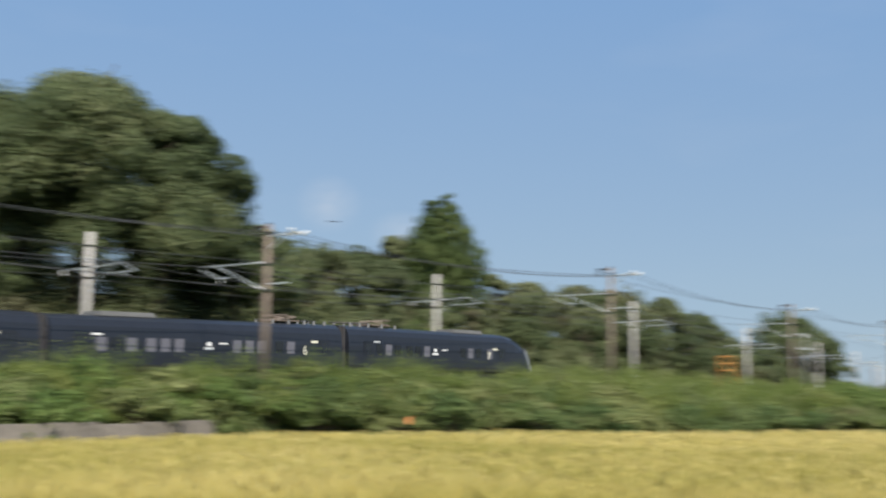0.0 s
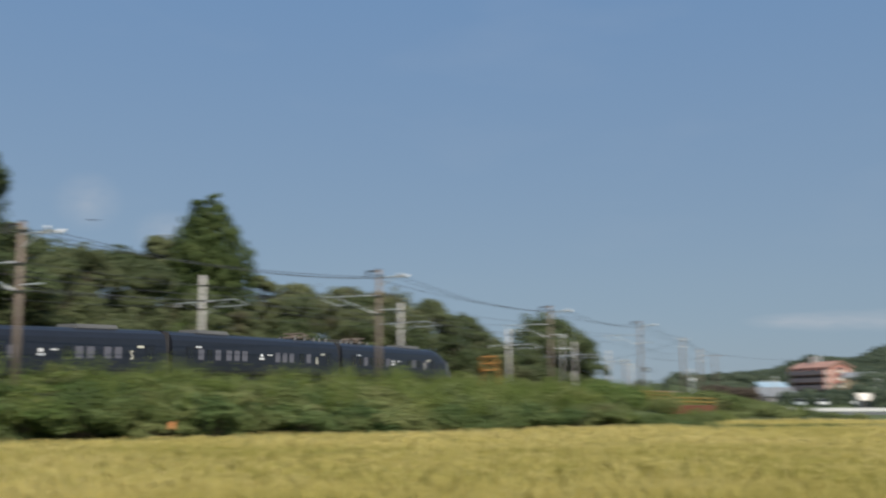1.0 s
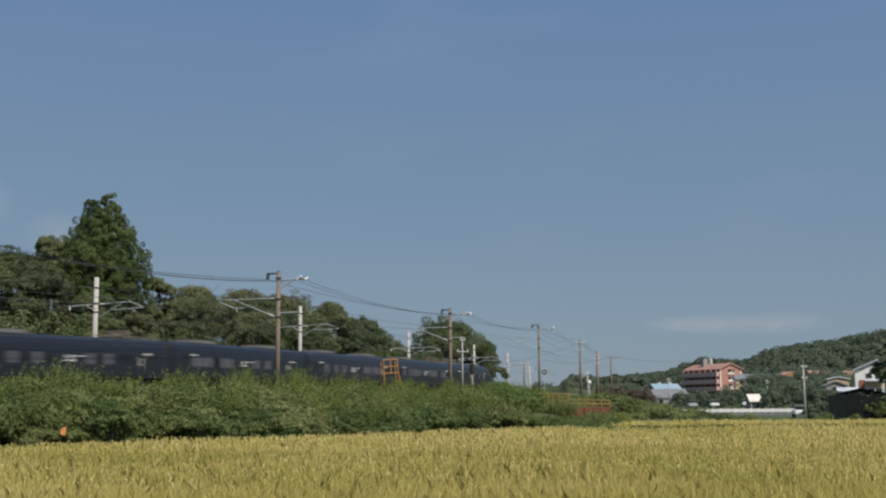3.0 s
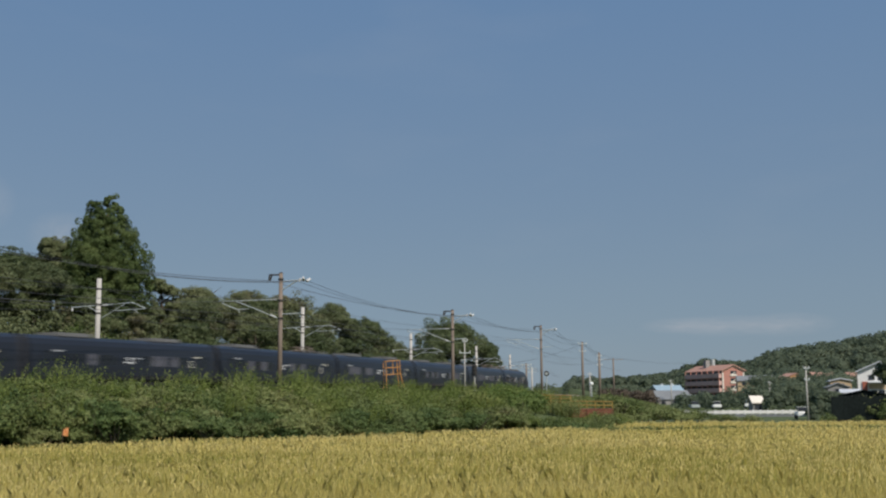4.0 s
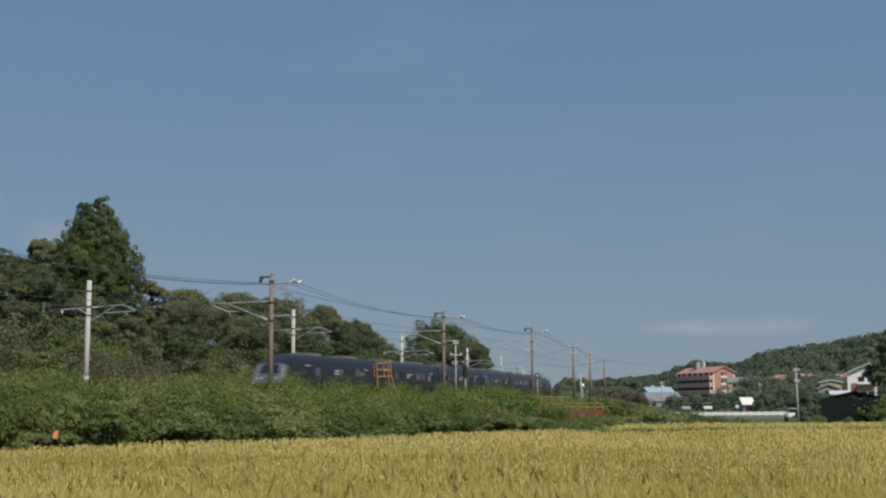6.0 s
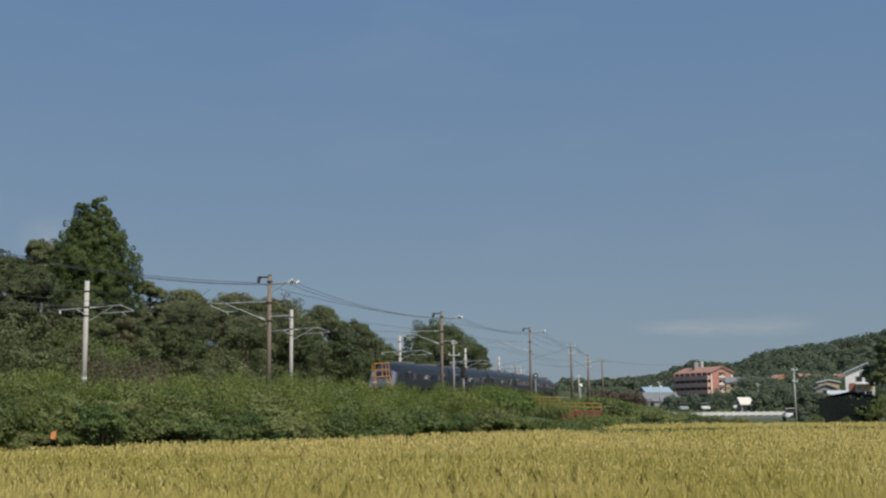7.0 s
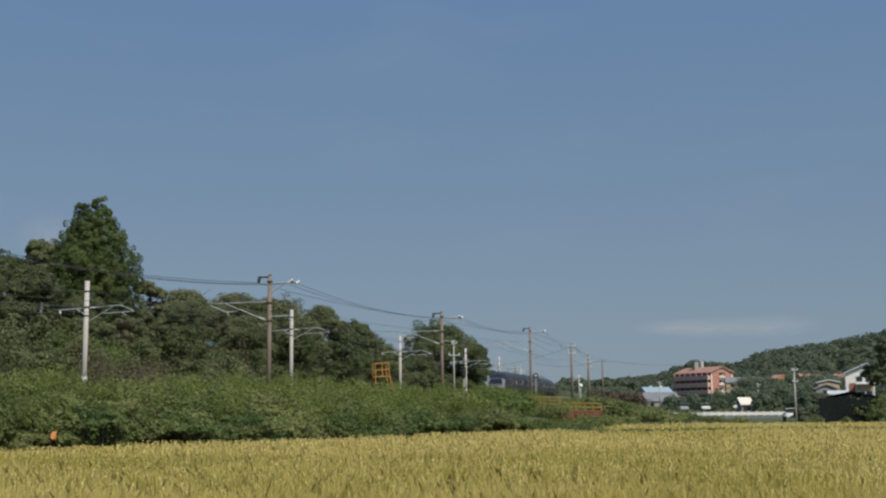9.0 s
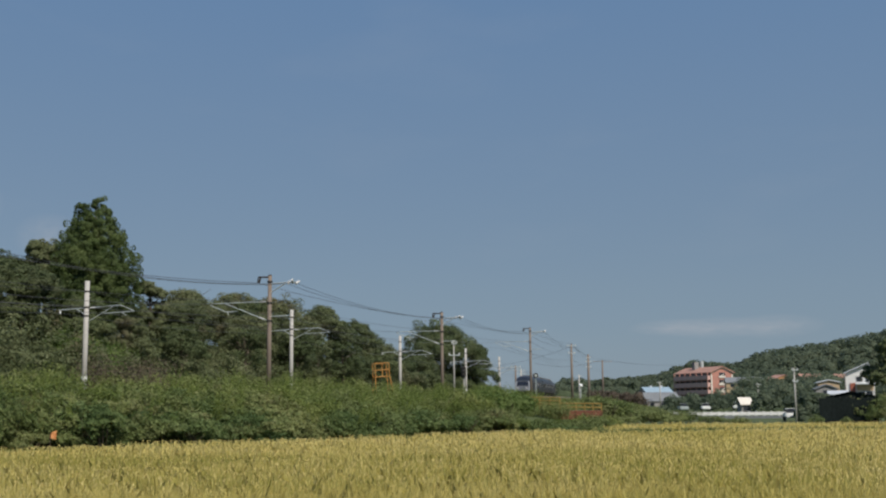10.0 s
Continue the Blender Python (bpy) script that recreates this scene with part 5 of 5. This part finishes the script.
def apartment():
    """Four-storey salmon block: gable end with an open stair, long side with galleries."""
    w, L, z0 = 9.4, 25.8, gz(103, 430) - 0.5
    rz = math.degrees(math.atan2(3.0, 8.9))
    u, v = Vector((8.9, 3.0)).normalized(), Vector((-3.0, 8.9)).normalized()
    c = Vector((101.5, 428.1)) + u * (w / 2) + v * (L / 2)
    t = thing("apartment_building", pose(c.x, c.y, z0, 0, 0, rz), "salmon-pink four-storey apartment building with galleries and a tiled gable roof", "building")
    H = 14.0 - z0
    RH = 2.0
    part("wall", gable_walls(w, L, H, RH), M_BRICKPINK, t)
    for bm in gable_prism(w, L, H, RH, 0.7, 0.35):
        part("roof", bm, M_TILE, t, "salmon tiled roof")
    n = 4
    sh = H / n
    for i in range(n):
        zf = H - (i + 1) * sh
        part("gallery", boxm(-w / 2 - 0.65, 0, zf + sh * 0.3, 1.3, L - 0.6, sh * 0.6, bevel=0.03), M_BALC, t, "pale pink gallery parapet")
        # flush dark strip stands for the gallery's shade, doors and windows
        part("gallery_shade", boxm(-w / 2 - 0.04, 0, zf + sh * 0.68, 0.1, L - 1.0, sh * 0.4), M_SHADEGLASS, t, "dark strip for the shaded gallery with its doors and windows")
        for k in range(7):
            part("pillar", boxm(-w / 2 - 1.1, -L / 2 + 0.6 + k * (L - 1.2) / 6, zf + sh * 0.6, 0.3, 0.3, sh * 0.8), M_BRICKPINK, t)
        if i < 3:
            # dark sheet on the wall stands for the shade inside the stair
            op = part("stair_shade", boxm(0.2, -L / 2 - 0.04, zf + sh * 0.75, 2.6, 0.14, sh * 0.42), M_SHADEGLASS, t, "dark sheet for the shade inside the stair")
            bm = boxm(0.0, -L / 2 - 0.2, zf + sh * 0.38, 2.8, 0.3, sh * 0.26)
            part("stair_parapet", bm, M_CREAMWALL, t, "cream stair parapet")
            bm = bmesh.new()
            rod(bm, (-0.9, -L / 2 - 0.3, zf + sh * 0.42), (0.9, -L / 2 - 0.3, zf + sh * 0.8), 0.13, n=4)
            part("stair_flight", bm, M_CREAMWALL, t, "cream sloping stair flight")
    for sx in (-1, 1):
        part("corner_trim", boxm(sx * (w / 2 - 0.2), -L / 2 - 0.06, H / 2 - 0.5, 0.55, 0.16, H - 0.6), M_CREAMWALL, t, "cream corner band")
        bm = bmesh.new()
        rod(bm, (sx * w / 2, -L / 2 - 0.1, H - 0.25), (0, -L / 2 - 0.1, H + RH - 0.25), 0.3, n=4)
        part("verge_trim", bm, M_CREAMWALL, t, "cream verge band")
    ch = part("chimney", boxm(-1.5, L * 0.12, H + RH + 0.7, 1.9, 1.9, 3.4, bevel=0.05), M_GREYWALL, t, "grey stair tower")
    part("tank", rod(bmesh.new(), (1.0, L * 0.1, H + RH), (1.0, L * 0.1, H + RH + 2.8), 0.8, n=14), M_GALV, t, "pale water tank")


apartment()


def blue_hall():
    t = house(61.5, 328.0, 98, 8.0, 7.6, 3.9, 1.6, M_GREYWALL, M_BLUEROOF, "long hall with a pale blue metal roof", 1, base=gz(61.5, 328) - 0.6)
    for i in range(2):
        part("roof_vent", rod(bmesh.new(), (0, -1.8 + 3.2 * i, 5.3), (0, -1.8 + 3.2 * i, 6.1), 0.4, n=10), M_WHITEROOF, t, "white roof vent")


blue_hall()
house(58.5, 307.0, 95, 8.0, 9.0, 2.2, 2.2, M_GREYWALL, M_GREYTILE, "low house with a dark grey tiled roof", base=gz(58, 307) - 0.9)
house(62.3, 300.0, 95, 4.0, 4.0, 2.0, 1.0, M_WHITEWALL, M_GREYTILE, "small white-walled outbuilding with a grey roof", base=gz(62, 300) - 0.6)
house(51.6, 194.5, 95, 2.2, 1.7, 1.5, 0.9, M_GREYWALL, M_CREAMWALL, "small hut with a cream metal roof", base=0.8)
house(114.4, 384.0, 15, 7.0, 6.0, 4.2, 1.2, M_ORWALL, M_TILE, "orange-walled hillside house with an orange roof", 2, base=6.2)
house(129.5, 400.0, 100, 6.0, 8.0, 4.0, 1.2, M_TANWALL, M_TILE, "hillside house with an orange tiled roof", 2, base=7.0)
house(140.5, 397.0, 100, 6.0, 8.0, 4.0, 1.2, M_TANWALL, M_TILE, "hillside house with a reddish tiled roof", 2, base=6.8)
house(97.0, 372.0, 80, 7.0, 8.0, 4.0, 1.6, M_TANWALL, M_GREYTILE, "hillside house with a grey roof", 2, base=5.0)
house(119.0, 436.0, 15, 6.0, 6.0, 7.5, 0.8, M_WHITEWALL, M_WHITEROOF, "white house beside the apartment building", 2, base=4.0)
house(69.8, 207.0, -12, 3.6, 5.0, 3.4, 0.7, M_GREYWALL, M_GREYTILE, "grey plastered house with a low roof", 2, base=1.4)
house(73.4, 216.0, -12, 3.8, 4.0, 4.6, 0.4, M_TANWALL, M_WHITEROOF, "tan house with a white metal roof", 2, base=1.5)
house(63.4, 182.0, 72, 1.8, 2.6, 2.7, 0.4, M_NET, M_WHITEROOF, "dark shed with a white sheet-metal roof", base=1.0)


def modern_house():
    """White two-storey house: a steep mono-pitch gable, brick pier, porch roof and a dark sheet for the shaded terrace.
    """
    t = thing("modern_house", pose(69.4, 188.6, 1.6, 0, 0, -20), "white two-storey house with a sloping roof and red-brick pier", "house")
    bm = bmesh.new()
    q = [(-2.1, 0), (2.3, 0), (2.3, 5.0), (1.5, 7.0), (-2.1, 5.5)]
    a = [bm.verts.new((x, -2.5, z - (1 if z == 0 else 0))) for x, z in q]
    b = [bm.verts.new((x, 3.0, z - (1 if z == 0 else 0))) for x, z in q]
    bm.faces.new(a)
    bm.faces.new(b[::-1])
    for i in range(5):
        bm.faces.new((a[i], b[i], b[(i + 1) % 5], a[(i + 1) % 5]))
    bmesh.ops.recalc_face_normals(bm, faces=bm.faces)
    part("wall", bm, M_WHITEWALL, t)
    for (x0, z0, x1, z1) in ((-2.4, 5.42, 1.55, 7.12), (1.5, 7.12, 2.6, 4.6)):
        bm = bmesh.new()
        q = [(x0, z0), (x1, z1), (x1, z1 + 0.2), (x0, z0 + 0.2)]
        a = [bm.verts.new((x, -3.0, z)) for x, z in q]
        b = [bm.verts.new((x, 3.3, z)) for x, z in q]
        bm.faces.new(a)
        bm.faces.new(b[::-1])
        for i in range(4):
            bm.faces.new((a[i], b[i], b[(i + 1) % 4], a[(i + 1) % 4]))
        bmesh.ops.recalc_face_normals(bm, faces=bm.faces)
        part("roof", bm, M_WHITEROOF, t, "white metal roof slope")
    part("brick_pier", boxm(-1.05, -2.58, 2.7, 0.8, 0.2, 2.4), M_REDWALL, t, "red-brick pier")
    part("tan_front", boxm(0.85, -2.56, 3.1, 2.6, 0.14, 0.9), M_TANWALL, t, "tan rendered balcony front")
    part("porch_roof", boxm(0.9, -3.0, 3.75, 2.9, 1.1, 0.12, 0.05), M_WHITEROOF, t, "white porch roof")
    # terrace shade painted as a flush dark sheet on the wall
    part("terrace", boxm(0.9, -2.53, 1.85, 2.5, 0.08, 1.3), M_SHADEGLASS, t, "dark sheet for the shaded terrace")
    for px in (-0.2, 0.9, 2.0):
        part("post", boxm(px, -2.75, 1.9, 0.12, 0.12, 1.5), M_WHITEWALL, t)
    window(t, 0.0, -2.53, 4.55, 0.8, 0.7)
    window(t, 1.5, -2.53, 4.55, 0.8, 0.7)
    part("parapet", boxm(0.5, -2.8, 0.95, 3.2, 0.3, 0.6), M_WHITEWALL, t)
    part("drainpipe", rod(bmesh.new(), (-2.2, -2.6, 0), (-2.2, -2.6, 5.2), 0.08, n=8), M_GREYWALL, t)


modern_house()

# shade-net fence, road wall, kerb and parked things
nf = thing("net_fence", pose(0, 0, 0), "dark shade-net fence at the end of the field", "fence")
a, b = Vector((35.0, 105.4, 0)), Vector((39.6, 103.8, 0))
for i in range(8):
    p, q = a.lerp(b, i / 8), a.lerp(b, (i + 1) / 8)
    c = (p + q) / 2
    part("net_panel", boxm(c.x, c.y, 1.4 + 0.06 * math.sin(i * 2.2), (q - p).length * 0.995, 0.08, 2.8 + 0.1 * math.sin(i), math.atan2(q.y - p.y, q.x - p.x)), M_NET, nf)
    part("post", rod(bmesh.new(), (p.x, p.y, -0.3), (p.x, p.y + 0.09, 2.9), 0.05, n=6), M_DARKSTEEL, nf)
ns = thing("net_house", pose(39.9, 110.6, 0, 0, 0, -20), "dark shade-net growing house behind the fence", "shed")
part("wall", gable_walls(4.6, 7.0, 2.9, 0.5), M_NET, ns)
for bm in gable_prism(4.6, 7.0, 2.9, 0.5, 0.15, 0.06):
    part("roof", bm, M_NET, ns)
rw = thing("road_wall", pose(0, 0, 0), "pale concrete road parapet with posts before the town", "wall", kind="structure")
a, b = Vector((32.0, 162.0, 0)), Vector((47.8, 158.0, 0))
for i in range(16):
    p, q = a.lerp(b, i / 16), a.lerp(b, (i + 1) / 16)
    c = (p + q) / 2
    ang = math.atan2(q.y - p.y, q.x - p.x)
    part("parapet_panel", boxm(c.x, c.y, 0.95, (q - p).length - 0.12, 0.16, 0.42, ang), M_WHITEWALL, rw)
    part("parapet_post", boxm(p.x, p.y, 0.9, 0.22, 0.24, 0.7, ang), M_WHITEWALL, rw)
    part("base_wall", boxm(c.x, c.y, 0.0, (q - p).length - 0.004, 0.4, 1.3, ang), M_GREYTILE, rw)


def parked_car(x, y, z, rz, paint, label):
    t = thing("parked_car", pose(x, y, z, 0, 0, rz), label, "car", group="parked cars")
    body = boxm(0, 0, 0.62, 4.0, 1.6, 0.62, bevel=0.15)
    part("body", body, paint, t)
    part("cabin", boxm(-0.2, 0, 1.15, 2.3, 1.45, 0.55, bevel=0.2), M_SHADEGLASS, t, "dark glazed cabin")
    part("roof", boxm(-0.2, 0, 1.42, 1.8, 1.3, 0.06, bevel=0.02), paint, t)
    for wx in (-1.25, 1.25):
        for sy in (-1, 1):
            part("wheel", rod(bmesh.new(), (wx, sy * 0.65, 0.32), (wx, sy * 0.82, 0.32), 0.32, n=14), M_DARKSTEEL, t)


parked_car(47.4, 205.0, 1.0, 80, M_WHITE, "small white parked car before the town")
parked_car(42.5, 201.0, 1.0, 85, M_GALV, "silver parked car before the town")
parked_car(41.0, 134.0, 0.3, 78, M_WHITE, "white parked car beside the field end")
parked_car(54.0, 208.0, 1.1, 75, M_WHITE, "white parked car beside the hut")


# ---- far plants ----
def crowns(name, pts, leaf, count, material, seed, label, flat=0.85):
    """Joined crowns of far trees: points (x, y, z, radius)."""
    rng = np.random.default_rng(seed)
    out = []
    for x, y, z, r in pts:
        k = max(4, int(5 + r * 0.6))
        for j in range(k):
            w = unit(rng.normal(0, 1, (1, 3)) + np.array([0, -0.2, 0.45]))[0]
            c = np.array([x, y, z]) + w * r * 0.62 * np.array([1, 1, flat])
            u = unit(rng.normal(0, 1, (count, 3)) + w * 0.5 + np.array([0, 0, 0.3]))
            out.append(leaves(c + u * r * 0.42, u, leaf, rng, 0.7, 0.35))
    o = part(name, array_mesh(name, np.concatenate(out), 3, material), None)
    return tagged(o, label, "woods", kind="stuff")


rng = np.random.default_rng(501)
pts = []
for i in range(1250):
    az, d = rng.uniform(6.0, 28), rng.uniform(450, 720)
    x, y = at(az, d)
    if abs(x - 103) < 16 and abs(y - 441) < 24:
        continue
    pts.append((x, y, gz(x, y) + 2.6, rng.uniform(2.4, 4.6) * (1.35 if az > 15.5 else 1.0)))
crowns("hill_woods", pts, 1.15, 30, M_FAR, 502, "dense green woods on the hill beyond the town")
pts = []
for i in range(420):
    az, d = rng.uniform(-8, 10.2), rng.uniform(380, 470)
    x, y = at(az, d)
    s, off = line_coords(np.array([x]), np.array([y]))
    if abs(float(off[0])) < 9 or (abs(x - 103) < 16 and abs(y - 441) < 24):
        continue
    pts.append((x, y, gz(x, y) - 0.4, rng.uniform(2.2, 3.8)))
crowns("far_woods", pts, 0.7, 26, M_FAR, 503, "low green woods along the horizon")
pts = [(*at(rng.uniform(7.4, 9.9), d), 3.4, rng.uniform(1.8, 2.8)) for d in rng.uniform(285, 320, 46)]
crowns("brown_wood", pts, 0.5, 34, M_DRY, 504, "brown withered wood beside the track")
pts = []
for az0, az1, d0, d1, n, zc, r0, r1 in ((13.4, 15.6, 215, 300, 34, 3.2, 1.6, 2.6), (15.8, 18.6, 235, 330, 60, 4.5, 2.0, 3.4), (11.2, 13.5, 225, 290, 26, 2.6, 1.4, 2.2),
                                        (18.4, 23.5, 240, 330, 60, 5.5, 2.4, 3.8), (14.5, 19.5, 340, 395, 90, 7.6, 2.4, 4.0), (10.0, 13.2, 335, 400, 40, 2.6, 1.4, 2.4), (14.2, 20, 405, 440, 60, 10.0, 3.0, 4.4),
                                        (15.0, 17.0, 400, 425, 16, 7.0, 2.2, 3.4), (12.6, 14.4, 260, 330, 22, 2.6, 1.4, 2.6), (17.0, 20.0, 128, 165, 14, 1.4, 0.7, 1.1), (17.5, 18.9, 176, 200, 16, 3.0, 0.9, 1.5), (15.2, 17.4, 180, 230, 16, 2.6, 0.9, 1.6)):
    for i in range(n):
        x, y = at(rng.uniform(az0, az1), rng.uniform(d0, d1))
        pts.append((x, y, zc * rng.uniform(0.7, 1.05), rng.uniform(r0, r1)))
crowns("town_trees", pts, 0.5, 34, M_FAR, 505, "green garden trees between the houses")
for i, (x, y, top, spread) in enumerate(((17.0, 112.0, 2.4, 1.7), (19.4, 115.0, 2.3, 1.6), (21.5, 113.0, 2.1, 1.7), (23.6, 117.0, 2.1, 1.7), (26.0, 120.0, 1.8, 1.6), (15.0, 109.0, 3.5, 2.1), (16.6, 111.0, 3.2, 2.0),
                                        (29.0, 122.0, 1.3, 1.2), (31.6, 121.0, 1.2, 1.0), (16.0, 105.5, 1.6, 1.4))):
    shrub(x, y, gz(x, y) - 0.1, spread, (top - gz(x, y)) / 1.75, 900 + i, "dark green bush beyond the second rice plot", "bushes beyond the rice field")
broad_tree("field_end_tree", 42.9, 106.0, 8.6, 3.2, 71, "dark green tree at the end of the field", leaf=0.3, n=20, count=60, low=0.3)
for i, (x, y, s) in enumerate(((40.2, 103.8, 1.6), (41.5, 104.6, 1.7), (39.2, 105.8, 1.5), (34.0, 103.6, 0.6), (36.5, 103.0, 0.5))):
    shrub(x, y, 0.2, s, s * 1.1, 950 + i, "green creeper-covered bush beside the net fence", "bushes by the net fence")
ridge = bmesh.new()
prev = None
for i in range(25):
    az = 19 + i * 1.2
    x, y = at(az, 2600)
    h = 235 * math.exp(-((az - 27) / 5.5) ** 2) + 12 * math.sin(i * 1.7)
    a_, b_ = ridge.verts.new((x, y, -20)), ridge.verts.new((x * 1.12, y * 1.12, max(h, 5)))
    if prev:
        ridge.faces.new((prev[0], a_, b_, prev[1]))
    prev = (a_, b_)
# the mountain's haze is put into its flat blue base colour
tagged(part("backdrop", ridge, mat("haze_tinted_mountain", (0.20, 0.27, 0.36), 1.0, vary=0.06, scale=0.01)), "mountain on the horizon tinted with hazy blue", "mountain", kind="structure")


motions()
